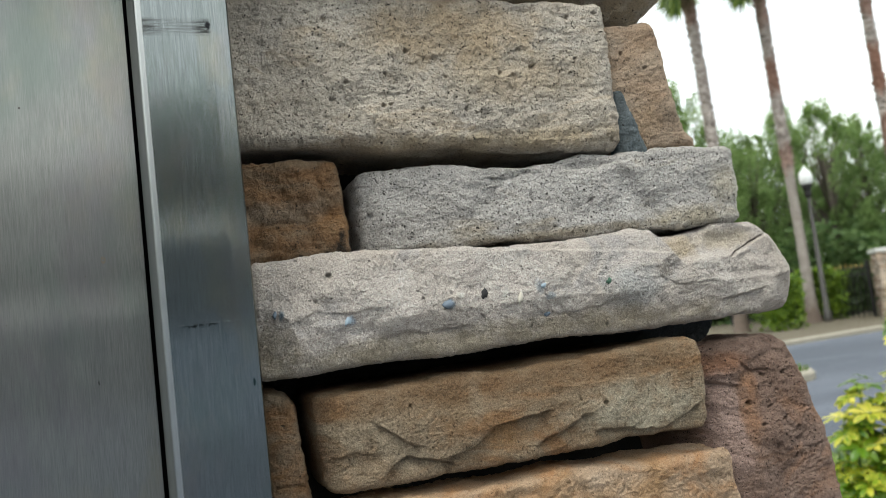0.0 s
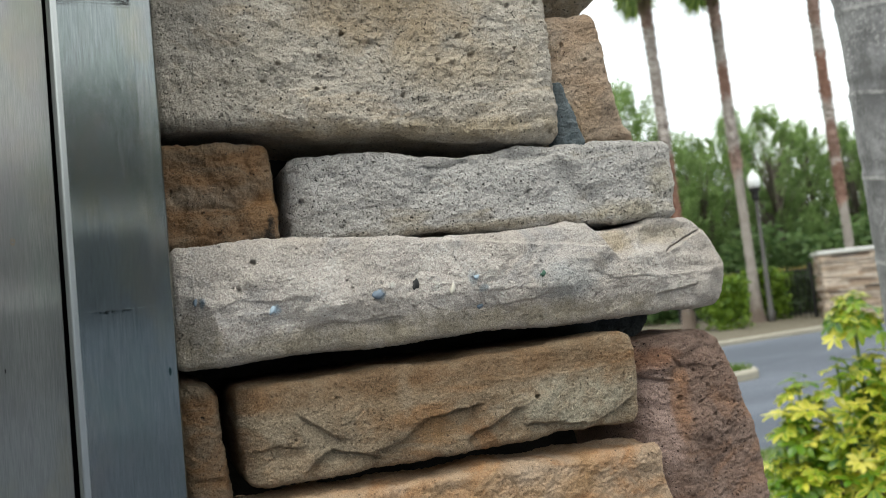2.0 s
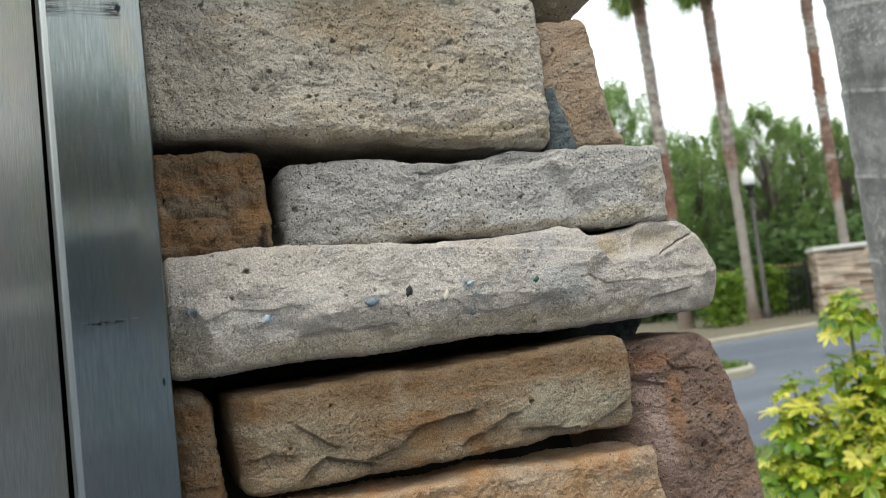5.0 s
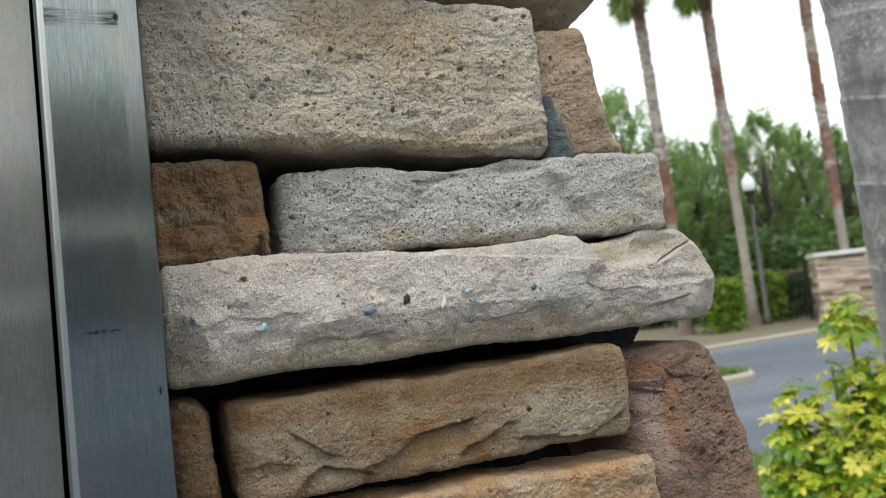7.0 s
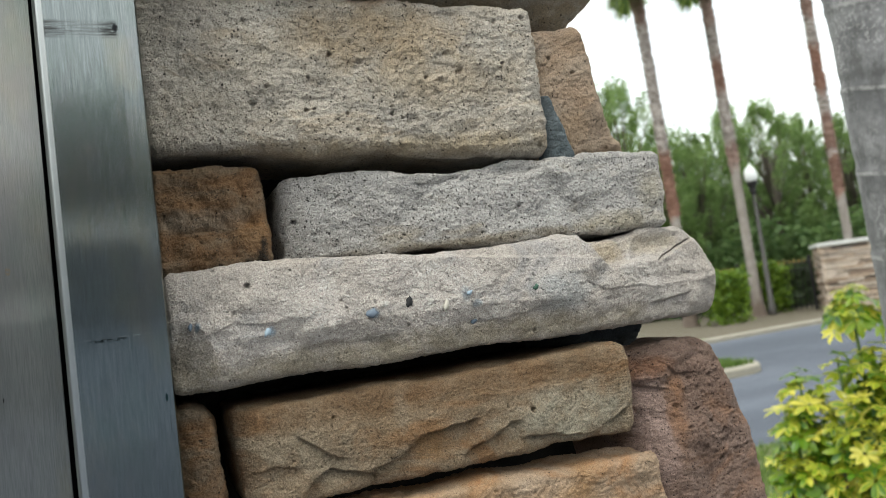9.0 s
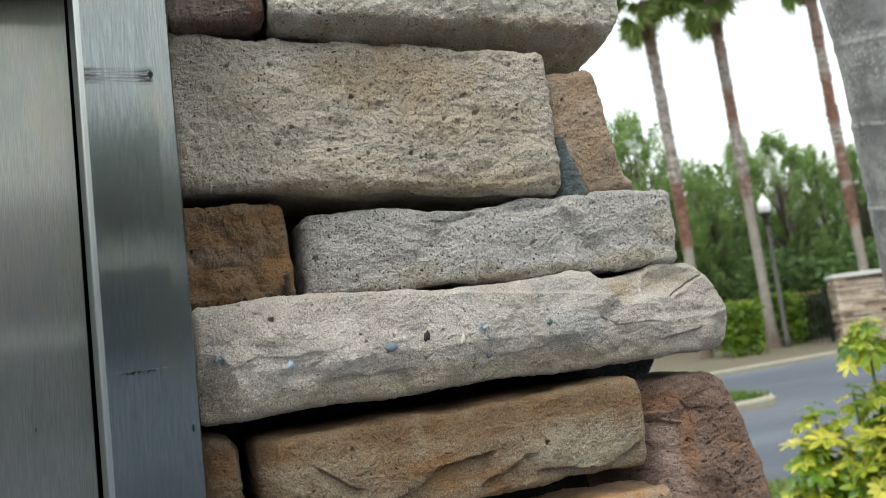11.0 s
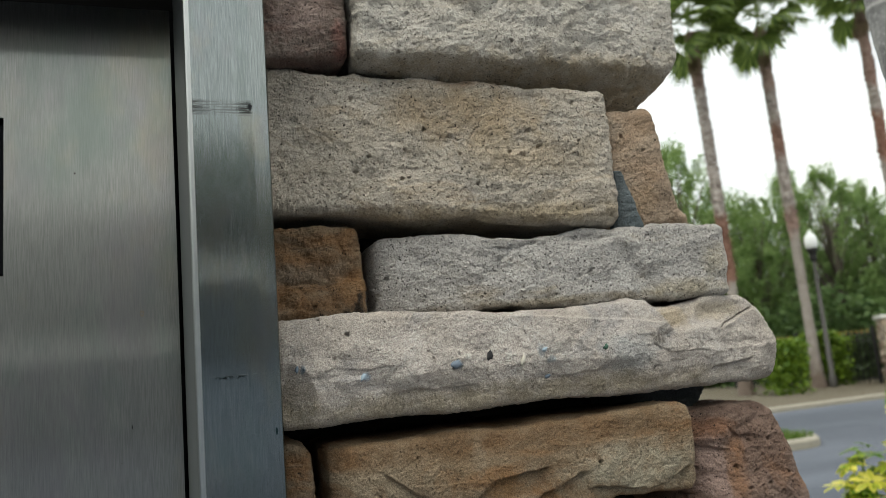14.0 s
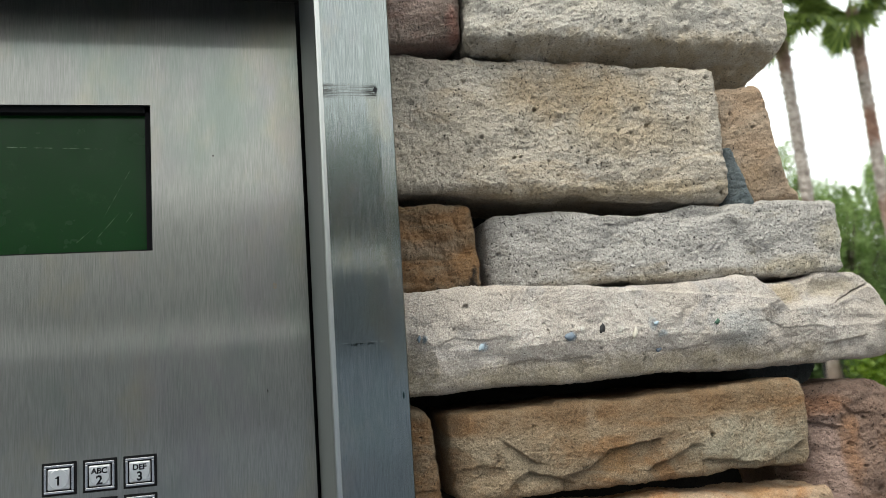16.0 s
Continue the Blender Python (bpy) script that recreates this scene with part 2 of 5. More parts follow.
def grid_mesh(name, verts, faces, smooth=True):
    me = bpy.data.meshes.new(name)
    me.from_pydata(verts.tolist() if hasattr(verts, "tolist") else verts, [], faces.tolist() if hasattr(faces, "tolist") else faces)
    if smooth:
        me.shade_smooth()
    return me


def box(bm, x0, x1, y0, y1, z0, z1, bevel=0.0):
    made = bmesh.ops.create_cube(bm, size=1.0)["verts"]
    bmesh.ops.scale(bm, vec=(x1 - x0, y1 - y0, z1 - z0), verts=made)
    bmesh.ops.translate(bm, vec=((x0 + x1) / 2, (y0 + y1) / 2, (z0 + z1) / 2), verts=made)
    if bevel:
        edges = list({e for v in made for e in v.link_edges})
        bmesh.ops.bevel(bm, geom=edges, offset=bevel, segments=2, affect="EDGES", profile=0.5)
    return bm


def boxed(*dims, bevel=0.0):
    return box(bmesh.new(), *dims, bevel=bevel)


def tube(bm, path, radii, sides=10, cap=True):
    """A tapered tube along a path of points."""
    rings = []
    for i, (p, r) in enumerate(zip(path, radii)):
        a, b = Vector(path[max(i - 1, 0)]), Vector(path[min(i + 1, len(path) - 1)])
        q = (b - a).to_track_quat("Z", "Y")
        rings.append([bm.verts.new(Vector(p) + q @ Vector((r * math.cos(2 * math.pi * k / sides), r * math.sin(2 * math.pi * k / sides), 0))) for k in range(sides)])
    for r0, r1 in zip(rings, rings[1:]):
        for k in range(sides):
            bm.faces.new((r0[k], r0[(k + 1) % sides], r1[(k + 1) % sides], r1[k])).smooth = True
    if cap:
        bm.faces.new(rings[0][::-1])
        bm.faces.new(rings[-1])
    return bm


_table = np.random.RandomState(7).permutation(256)
_grads = np.random.RandomState(8).normal(size=(256, 3))
_grads /= np.linalg.norm(_grads, axis=1)[:, None]


def gnoise(p, freq, seed=0):
    """Smooth gradient noise, about -0.7 to 0.7, at an array of points."""
    q = p * freq + np.array([seed * 17.3, seed * 5.7, seed * 11.9])
    c = np.floor(q).astype(int)
    d = q - c
    s = d * d * d * (d * (d * 6 - 15) + 10)
    total = 0
    for i in (0, 1):
        for j in (0, 1):
            for k in (0, 1):
                h = _table[(_table[(_table[(c[:, 0] + i) & 255] + c[:, 1] + j) & 255] + c[:, 2] + k) & 255]
                dot = np.einsum("ij,ij->i", _grads[h], d - np.array([i, j, k]))
                wgt = (s[:, 0] if i else 1 - s[:, 0]) * (s[:, 1] if j else 1 - s[:, 1]) * (s[:, 2] if k else 1 - s[:, 2])
                total = total + wgt * dot
    return total


def step_to(x, a, b):
    t = np.clip((x - a) / (b - a), 0, 1)
    return t * t * (3 - 2 * t)


def cells_near(x, z, cell, seed):
    """For each of the nine cells about a point: offsets to its jittered centre and three random numbers."""
    cx, cz = np.floor(x / cell).astype(int), np.floor(z / cell).astype(int)
    for i in (-1, 0, 1):
        for j in (-1, 0, 1):
            h = _table[(_table[(cx + i + seed * 31) & 255] + cz + j) & 255]
            r1, r2, r3, r4, r5 = (_table[(h + k) & 255] / 255.0 for k in (1, 57, 113, 191, 230))
            yield x - (cx + i + r1) * cell, z - (cz + j + r2) * cell, r3, r4, r5


def facets(x, z, cell, seed):
    """Broken rock: tilted planes meeting in crisp creases, about -0.5 to 0.5 of a cell high."""
    best = np.full(len(x), -9.0)
    for dx, dz, r3, r4, r5 in cells_near(x, z, cell, seed):
        best = np.maximum(best, (r3 - 0.5) * 0.9 * dx + (r4 - 0.5) * 0.9 * dz + (r5 - 0.5) * cell * 0.45 - 0.62 * np.hypot(dx, dz))
    return best - best.mean()


def pit_field(x, z, cell, chance, least, most, seed):
    """Depth of small open holes, in metres."""
    deep = np.zeros(len(x))
    for dx, dz, r3, r4, r5 in cells_near(x, z, cell, seed):
        r = np.where(r3 < chance, least + (most - least) * r4 ** 2, 1e-9)
        deep = np.maximum(deep, 3.0 * r * np.clip(1 - (dx * dx * (1.4 - 0.8 * r5) + dz * dz) / (r * r), 0, 1) ** 0.6)
    return deep


def stone_mesh(name, tl, tr, br, bl, yl, yr, depth=0.105, r=0.006, seed=0, rough=1.0, wave=0.0025, profile=None, warp=None, step=0.00048, layered=0.0, pits=0.5, broken=1.0, broken_where=None, holes=()):
    """A hand-sized stone: a rounded block on four front corners (x, z), front at yl to yr, with broken, grainy faces."""
    wide, high = (tr[0] - tl[0] + br[0] - bl[0]) / 2, (tl[1] - bl[1] + tr[1] - br[1]) / 2
    nu, nv = max(8, int(wide / step)), max(8, int(high / step))
    back = np.concatenate([np.linspace(0, 0.02, 15)[1:], np.linspace(0.02, depth, 9)[1:]])
    k = len(back)
    a, b = np.meshgrid(np.arange(-k, nu + k + 1), np.arange(-k, nv + k + 1), indexing="ij")
    u, v = np.clip(a / nu, 0, 1).ravel(), np.clip(b / nv, 0, 1).ravel()
    out_u = np.maximum(np.maximum(-a, a - nu), 0).ravel()
    out_v = np.maximum(np.maximum(-b, b - nv), 0).ravel()
    lead = np.concatenate([[0], back])
    behind = lead[np.maximum(out_u, out_v)]
    du, dv = np.minimum(u, 1 - u) * wide, np.minimum(v, 1 - v) * high
    rr = r * (1 + 0.5 * gnoise(np.stack([u * wide, v * high, u * 0], 1), 30, seed + 40))
    eu, ev = np.maximum(rr - du, 0), np.maximum(rr - dv, 0)
    e = np.hypot(eu, ev) + 1e-9
    round_back = rr - np.sqrt(np.maximum(rr * rr - np.minimum(e, rr) ** 2, 0))
    pull = np.maximum(e - rr, 0) / e
    su, sv = np.where(u < 0.5, -1, 1), np.where(v < 0.5, -1, 1)
    # v runs from the bottom edge to the top edge
    x = (1 - v) * ((1 - u) * bl[0] + u * br[0]) + v * ((1 - u) * tl[0] + u * tr[0]) - su * eu * pull
    z = (1 - v) * ((1 - u) * bl[1] + u * br[1]) + v * ((1 - u) * tl[1] + u * tr[1]) - sv * ev * pull
    y = yl + (yr - yl) * u + round_back + behind
    if warp:
        dx, dz = warp(u, v)
        x, z = x + dx, z + dz
    flat = np.stack([x, np.where(behind > 0, y, yl + 0 * y), z], 1)
    if profile:
        y = y + profile(u, v, x, z)
    p = np.stack([x, y, z], 1)
    nx, nz = su * eu / rr, sv * ev / rr
    ny = -np.sqrt(np.maximum(1 - np.minimum(nx * nx + nz * nz, 1), 0))
    n = np.stack([nx, ny, nz], 1)
    n /= np.linalg.norm(n, axis=1)[:, None] + 1e-9
    side = np.clip(e / rr, 0, 1)
    # wavy outline, then broken relief down to the grain
    p[:, 0] += wave * (gnoise(flat, 28, seed + 1) + 0.55 * gnoise(flat, 75, seed + 2)) * (0.3 + 0.7 * side)
    p[:, 2] += wave * (gnoise(flat, 24, seed + 3) + 0.55 * gnoise(flat, 70, seed + 4)) * (0.3 + 0.7 * side)
    hgt = 0.0042 * gnoise(flat, 20, seed + 5) + 0.0024 * gnoise(flat, 52, seed + 6)
    hgt += 0.0009 * (0.35 - np.abs(gnoise(flat * np.array([1, 1, 1.7]), 85, seed + 7)))
    hgt += 0.0010 * gnoise(flat, 190, seed + 8) + 0.0009 * gnoise(flat, 420, seed + 9) + 0.0006 * gnoise(flat, 850, seed + 15)
    wob = 0.004 * gnoise(flat, 45, seed + 14)
    inner = np.clip(np.minimum(du, dv) / 0.007, 0.12, 1)
    chip = 0.30 * facets(flat[:, 0] + wob, flat[:, 2] * 1.25 - wob, 0.021, seed) + 0.2 * facets(flat[:, 0] - wob, flat[:, 2] + wob, 0.0075, seed + 3)
    hgt += broken * chip * inner * (broken_where(u, v, x, z) if broken_where else 1.0) * (behind < 0.004)
    wob = 0.0011 * gnoise(flat, 520, seed + 16)
    hgt -= (pit_field(flat[:, 0] + wob, flat[:, 2] - wob, 0.0085, 0.055 * pits, 0.0006, 0.0015, seed + 5) + pit_field(flat[:, 0] - wob, flat[:, 2] + wob, 0.0036, 0.15 * pits, 0.0003, 0.0008, seed + 6)) * (behind < 0.004) / rough
    for hx, hz, hr, deep in holes:
        d = np.hypot((flat[:, 0] + 1.6 * wob - hx) / 1.15, flat[:, 2] + 2.2 * wob - hz) / hr
        hgt -= deep * np.clip(1.25 * (1 - d * d), 0, 1) ** 0.7 * (behind < 0.004) / rough
    if layered:
        bent = flat + 0.006 * gnoise(flat, 22, seed + 10)[:, None]
        hgt += layered * (0.0022 * gnoise(bent * np.array([0.28, 1, 1.5]), 130, seed + 11) + 0.0012 * (0.3 - np.abs(gnoise(bent * np.array([0.3, 1, 1.3]), 210, seed + 12))))
    p += n * (rough * hgt)[:, None]
    nb = nv + 2 * k + 1
    ia, ib = np.meshgrid(np.arange(nu + 2 * k), np.arange(nv + 2 * k), indexing="ij")
    core_u, core_v = (ia >= k) & (ia < nu + k), (ib >= k) & (ib < nv + k)
    keep = (core_u | core_v).ravel()
    ia, ib = ia.ravel()[keep], ib.ravel()[keep]
    faces = np.stack([ia * nb + ib, (ia + 1) * nb + ib, (ia + 1) * nb + ib + 1, ia * nb + ib + 1], 1)
    used = np.unique(faces)
    remap = np.zeros(len(p), int)
    remap[used] = np.arange(len(used))
    return grid_mesh(name, p[used], remap[faces])


def lip(x, z, line, drop, reach, edge=0.0011, fade=0.012):
    """A crisp broken edge along a line of points: just below it the face falls back by drop, then comes out again over reach."""
    px, pz = np.array([p[0] for p in line]), np.array([p[1] for p in line])
    q = np.stack([x, z * 0.3, 0 * x], 1)
    low = np.interp(x, px, pz) + 0.0016 * gnoise(q, 130, 33) + 0.0007 * gnoise(q, 420, 34) - z
    ends = step_to(x, px[0] - 0.002, px[0] + fade * 0.4) * (1 - step_to(x, px[-1] - fade * 0.4, px[-1] + 0.002))
    return drop * ends * np.clip(low / edge, 0, 1) * np.clip(1 - low / reach, 0, 1) ** 1.2


def leaf_cloud(name, centres, size, seed, flat=0.5, long=1.0):
    """Many small leaves, one folded quad each, at the given places."""
    rs = np.random.RandomState(seed)
    n = len(centres)
    d1 = rs.normal(size=(n, 3))
    d1[:, 2] *= flat
    d1 /= np.linalg.norm(d1, axis=1)[:, None]
    d2 = np.cross(d1, rs.normal(size=(n, 3)))
    d2 /= np.linalg.norm(d2, axis=1)[:, None]
    s = size * rs.uniform(0.6, 1.35, (n, 1))
    v = np.stack([centres - d1 * s * long, centres + d2 * s * 0.5, centres + d1 * s * long, centres - d2 * s * 0.5], 1).reshape(-1, 3)
    f = np.arange(4 * n).reshape(-1, 4)
    return grid_mesh(name, v, f, smooth=False)


# ---------------------------------------------------------------- materials
STEEL_FRAME = steel_material("brushed_steel_frame", (0.170, 0.193, 0.197), (0.256, 0.282, 0.286), scuffed=True, satin=0.16, polish=0.55, spots=((-0.0245, 1.2592, 0.0075, 0.0011, (0.03, 0.035, 0.035), 0.95), (-0.0035, 1.231, 0.0006, 0.002, (0.02, 0.05, 0.05), 0.95), (-0.020, 1.2599, 0.017, 0.0003, (0.60, 0.60, 0.58), 0.3)))
STEEL_PANEL = steel_material("brushed_steel_panel", (0.210, 0.214, 0.203), (0.298, 0.302, 0.287), satin=0.29, polish=0.33, spots=((-0.06667, 1.29779, 0.0012, 0.002, (0.34, 0.22, 0.10), 0.4), (-0.0729, 1.2381, 0.0003, 0.0012, (0.03, 0.03, 0.03), 0.95), (-0.09885, 1.37584, 0.0005, 0.0006, (0.06, 0.05, 0.05), 0.9)))
LIP = Mat("satin_steel_lip", 0.42, 0.35)
LIP.colour(LIP.mix(LIP.noise(1.0, 4, 0.6, LIP.scaled(400, 400, 8)), (0.118, 0.130, 0.130), (0.158, 0.171, 0.171)))
LIP = LIP.m
# brighter steel: the highlight along the rolled edge is put into the colour
EDGE = Mat("highlight_steel_edge", 0.30, 1.0)
EDGE.colour(EDGE.mix(EDGE.noise(1.0, 4, 0.7, EDGE.scaled(300, 300, 60)), (0.36, 0.38, 0.38), (0.56, 0.58, 0.57)))
EDGE = EDGE.m
# near black: the hood's shade is put into this colour
HOOD = Mat("shaded_hood_underside", 0.7, 0.0, 0.1).colour((0.022, 0.020, 0.019)).m
BLACK = Mat("black_rubber", 0.8, 0.0, 0.08).colour((0.008, 0.008, 0.009)).m
CHROME = Mat("chrome", 0.14, 1.0).colour((0.5, 0.5, 0.51)).m
_m = Mat("key_face", 0.32, 0.85)
_m.colour(_m.mix(_m.noise(600, 3), (0.58, 0.59, 0.61), (0.70, 0.71, 0.73)))
KEY_FACE = _m.m
INK = Mat("key_legend_ink", 0.8, 0.0, 0.05).colour((0.012, 0.012, 0.014)).m
_m = Mat("display_screen", 0.16, 0.0, 0.16)
_sx, _, _sz = _m.axes()
_green = _m.mix(_m.noise(9, 3), (0.003, 0.026, 0.005), (0.006, 0.042, 0.009))
for _x0, _x1, _z0, _slope in ((-0.15957, -0.1466, 1.34398, 1.9), (-0.16269, -0.15334, 1.33204, 1.2), (-0.21043, -0.16165, 1.38446, -0.03), (-0.14763, -0.14556, 1.34034, 1.5), (-0.1741, -0.16684, 1.32893, 0.9)):
    _line = _m.math("ABSOLUTE", _m.math("SUBTRACT", _m.math("SUBTRACT", _sz, _z0), _m.math("MULTIPLY", _m.math("SUBTRACT", _sx, _x0), _slope)))
    _on = _m.math("MULTIPLY", _m.ramp(_m.math("MULTIPLY", _line, 1000.0), (0.10, 1.0), (0.32, 0.0)), _m.near(_sx, (_x0 + _x1) / 2, (_x1 - _x0) / 2, 0.001))
    _on = _m.math("MULTIPLY", _on, _m.ramp(_m.noise(300, 3), (0.42, 0.0), (0.65, 0.45)))
    _green = _m.mix(_on, _green, (0.30, 0.42, 0.28))
_smudge = _m.ramp(_m.noise(55, 5, 0.7), (0.60, 0.0), (0.75, 0.25))
_m.colour(_m.mix(_smudge, _green, (0.05, 0.11, 0.05)))
_m.rough(_m.ramp(_m.noise(60, 5), (0.3, 0.12), (0.7, 0.3)))
SCREEN = _m.m

MORTAR = stone_material("blue_grey_mortar", (0.10, 0.125, 0.132), (0.155, 0.18, 0.19), (0.10, 0.11, 0.11), 0.3, 0.9, 0.62)
# darker copy of the mortar: shade of the deep joint put into the colour
DARK_MORTAR = stone_material("shaded_mortar", (0.045, 0.052, 0.054), (0.07, 0.078, 0.08), (0.03, 0.03, 0.03), 0.3, 0.9, 0.62)
CORE = stone_material("dark_mortar_core", (0.03, 0.03, 0.028), (0.045, 0.042, 0.04), (0.02, 0.02, 0.018), 0.4, 1.0)

m_asphalt = Mat("asphalt", 0.75)
_f = m_asphalt.noise(180, 3, 0.8)
m_asphalt.colour(m_asphalt.mix(m_asphalt.ramp(m_asphalt.noise(0.5, 5, 0.6, m_asphalt.scaled(0.35, 1.6, 1)), (0.40, 0.0), (0.60, 1.0)), m_asphalt.mix(_f, (0.040, 0.050, 0.070), (0.068, 0.080, 0.105)), m_asphalt.mix(_f, (0.075, 0.088, 0.116), (0.110, 0.124, 0.155))))
m_asphalt.bump(_f, 0.01, 0.4)
ASPHALT = m_asphalt.m
m_aged = Mat("aged_asphalt", 0.75)
_f = m_aged.noise(160, 3, 0.8)
m_aged.colour(m_aged.mix(m_aged.noise(0.6, 5, 0.6), m_aged.mix(_f, (0.078, 0.098, 0.130), (0.115, 0.138, 0.175)), m_aged.mix(_f, (0.105, 0.128, 0.165), (0.145, 0.168, 0.21))))
m_aged.bump(_f, 0.01, 0.4)
AGED_ASPHALT = m_aged.m
m_con = Mat("kerb_concrete", 0.85)
m_con.colour(m_con.mix(m_con.noise(6, 6, 0.65), (0.24, 0.22, 0.17), (0.36, 0.335, 0.275)))
m_con.bump(m_con.noise(90, 4), 0.006, 0.5)
CONCRETE = m_con.m
m_soil = Mat("bark_mulch_soil", 0.95)
m_soil.colour(m_soil.mix(m_soil.noise(30, 6, 0.7), (0.085, 0.072, 0.048), (0.18, 0.155, 0.11)))
m_soil.bump(m_soil.noise(45, 5, 0.7), 0.04, 0.8)
SOIL = m_soil.m
m_grass = Mat("lawn", 0.9)
m_grass.colour(m_grass.mix(m_grass.noise(2.2, 6, 0.7), m_grass.mix(m_grass.noise(160, 2), (0.045, 0.085, 0.015), (0.09, 0.15, 0.03)), (0.16, 0.17, 0.06)))
m_grass.bump(m_grass.noise(120, 4), 0.03, 0.8)
LAWN = m_grass.m
BLADES = leaf_material("grass_blades", (0.06, 0.12, 0.018), (0.16, 0.24, 0.045))
OAK_LEAF = leaf_material("oak_leaves", (0.14, 0.24, 0.075), (0.37, 0.49, 0.19), through_light=0.55)
DARK_LEAF = leaf_material("dark_leaves", (0.09, 0.165, 0.06), (0.22, 0.32, 0.12), through_light=0.5)
LIME_LEAF = leaf_material("lime_leaves", (0.26, 0.34, 0.05), (0.46, 0.50, 0.09), through_light=0.5)
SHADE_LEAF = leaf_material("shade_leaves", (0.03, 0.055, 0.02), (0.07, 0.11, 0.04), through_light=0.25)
HEDGE_LEAF = leaf_material("hedge_leaves", (0.05, 0.115, 0.012), (0.23, 0.34, 0.035), through_light=0.35)
FROND = leaf_material("palm_frond", (0.055, 0.10, 0.025), (0.25, 0.33, 0.085), through_light=0.55)
DEAD_FROND = leaf_material("dead_frond", (0.15, 0.11, 0.07), (0.27, 0.20, 0.13), through_light=0.2, rough=0.8)
VARIEGATED = leaf_material("variegated_margin", (0.30, 0.38, 0.03), (0.62, 0.58, 0.07), None, 0.40, 0.30)
YELLOW_LEAF = leaf_material("pale_yellow_margin", (0.60, 0.55, 0.06), (0.74, 0.68, 0.14), None, 0.40, 0.30)
MID_LEAF = leaf_material("fresh_green_leaf", (0.10, 0.22, 0.012), (0.26, 0.36, 0.025), None, 0.40, 0.30)
GREEN_LEAF = leaf_material("deep_green_leaf", (0.022, 0.075, 0.012), (0.07, 0.16, 0.02), None, 0.3, 0.32)
m_bark = Mat("bark", 0.9)
m_bark.colour(m_bark.mix(m_bark.noise(9, 6, 0.7, m_bark.scaled(1, 1, 0.25)), (0.07, 0.055, 0.045), (0.20, 0.17, 0.14)))
m_bark.bump(m_bark.noise(20, 5, 0.7, m_bark.scaled(1, 1, 0.2)), 0.04, 0.8)
BARK = m_bark.m
def palm_bark(name, red, smooth, seed):
    """Fan palm trunk: grey shaggy boots, red-brown where they fell off not long ago, smooth and pale below, brown foot."""
    m = Mat(name, 0.92)
    ring = m.noise(1.0, 5, 0.7, m.scaled(6, 6, 11, (seed, 0, seed)))
    c = m.mix(m.ramp(ring, (0.35, 0.0), (0.60, 1.0)), (0.17, 0.135, 0.118), (0.52, 0.465, 0.43))
    z = m.math("ADD", m.axes()[2], m.math("MULTIPLY", m.math("SUBTRACT", m.noise(1.0, 4, 0.7, m.scaled(3, 3, 2, (0, seed, 0))), 0.5), 1.1))
    for lo, hi, power in red:
        c = m.mix(m.math("MULTIPLY", m.near(z, (lo + hi) / 2, (hi - lo) / 2, 0.25), 0.85 * power), c, m.mix(ring, (0.12, 0.048, 0.030), (0.34, 0.155, 0.095)))
    pale = m.mix(m.noise(1.0, 5, 0.65, m.scaled(4, 4, 5, (seed, 3, 1))), (0.20, 0.17, 0.15), (0.42, 0.38, 0.345))
    c = m.mix(m.ramp(m.math("SUBTRACT", m.math("ADD", z, 0.5), smooth), (0.4, 1.0), (0.6, 0.0)), c, pale)
    c = m.mix(m.ramp(m.math("MULTIPLY", z, 0.5), (0.22, 0.9), (0.5, 0.0)), c, m.mix(ring, (0.07, 0.05, 0.038), (0.19, 0.14, 0.11)))
    m.colour(c)
    m.bump(ring, 0.06, 0.9)
    return m.m


m_nt = Mat("smooth_grey_trunk", 0.8)
_n1, _n2 = m_nt.noise(13, 6, 0.65), m_nt.noise(70, 5, 0.7)
_c = m_nt.mix(m_nt.ramp(_n1, (0.40, 0.0), (0.56, 1.0)), (0.115, 0.113, 0.117), (0.215, 0.212, 0.217))
_lichen = m_nt.math("MULTIPLY", m_nt.ramp(m_nt.noise(150, 4, 0.7), (0.52, 0.0), (0.58, 0.8)), m_nt.ramp(m_nt.noise(9, 4, 0.6, m_nt.scaled(1, 1, 0.7, (2, 5, 1))), (0.42, 0.0), (0.60, 1.0)))
_c = m_nt.mix(_lichen, _c, (0.40, 0.39, 0.385))
_tz = m_nt.math("ADD", m_nt.axes()[2], m_nt.math("MULTIPLY", m_nt.math("SUBTRACT", m_nt.noise(11, 2), 0.5), 0.012))
_tz = m_nt.math("ADD", _tz, m_nt.math("MULTIPLY", m_nt.math("SUBTRACT", m_nt.math("MULTIPLY", m_nt.math("SUBTRACT", m_nt.axes()[0], 1.165), 0.59), m_nt.math("MULTIPLY", m_nt.math("SUBTRACT", m_nt.axes()[1], 0.475), 0.81)), 0.26))
_edge = m_nt.near(m_nt.math("FRACT", m_nt.math("DIVIDE", m_nt.math("SUBTRACT", _tz, 0.0585), 0.137)), 0.5, 0.012, 0.02)
_c = m_nt.mix(m_nt.math("MULTIPLY", _edge, m_nt.ramp(m_nt.noise(30, 4, 0.7), (0.36, 0.05), (0.6, 0.75))), _c, (0.46, 0.45, 0.44))
_c = m_nt.mix(m_nt.ramp(m_nt.noise(28, 5, 0.7, m_nt.scaled(1, 1, 0.5, (7, 1, 3))), (0.53, 0.0), (0.64, 0.75)), _c, (0.08, 0.078, 0.077))
_c = m_nt.mix(0.5, _c, m_nt.ramp(_n2, (0.3, 0.36), (0.7, 0.66)), "OVERLAY")
m_nt.colour(_c)
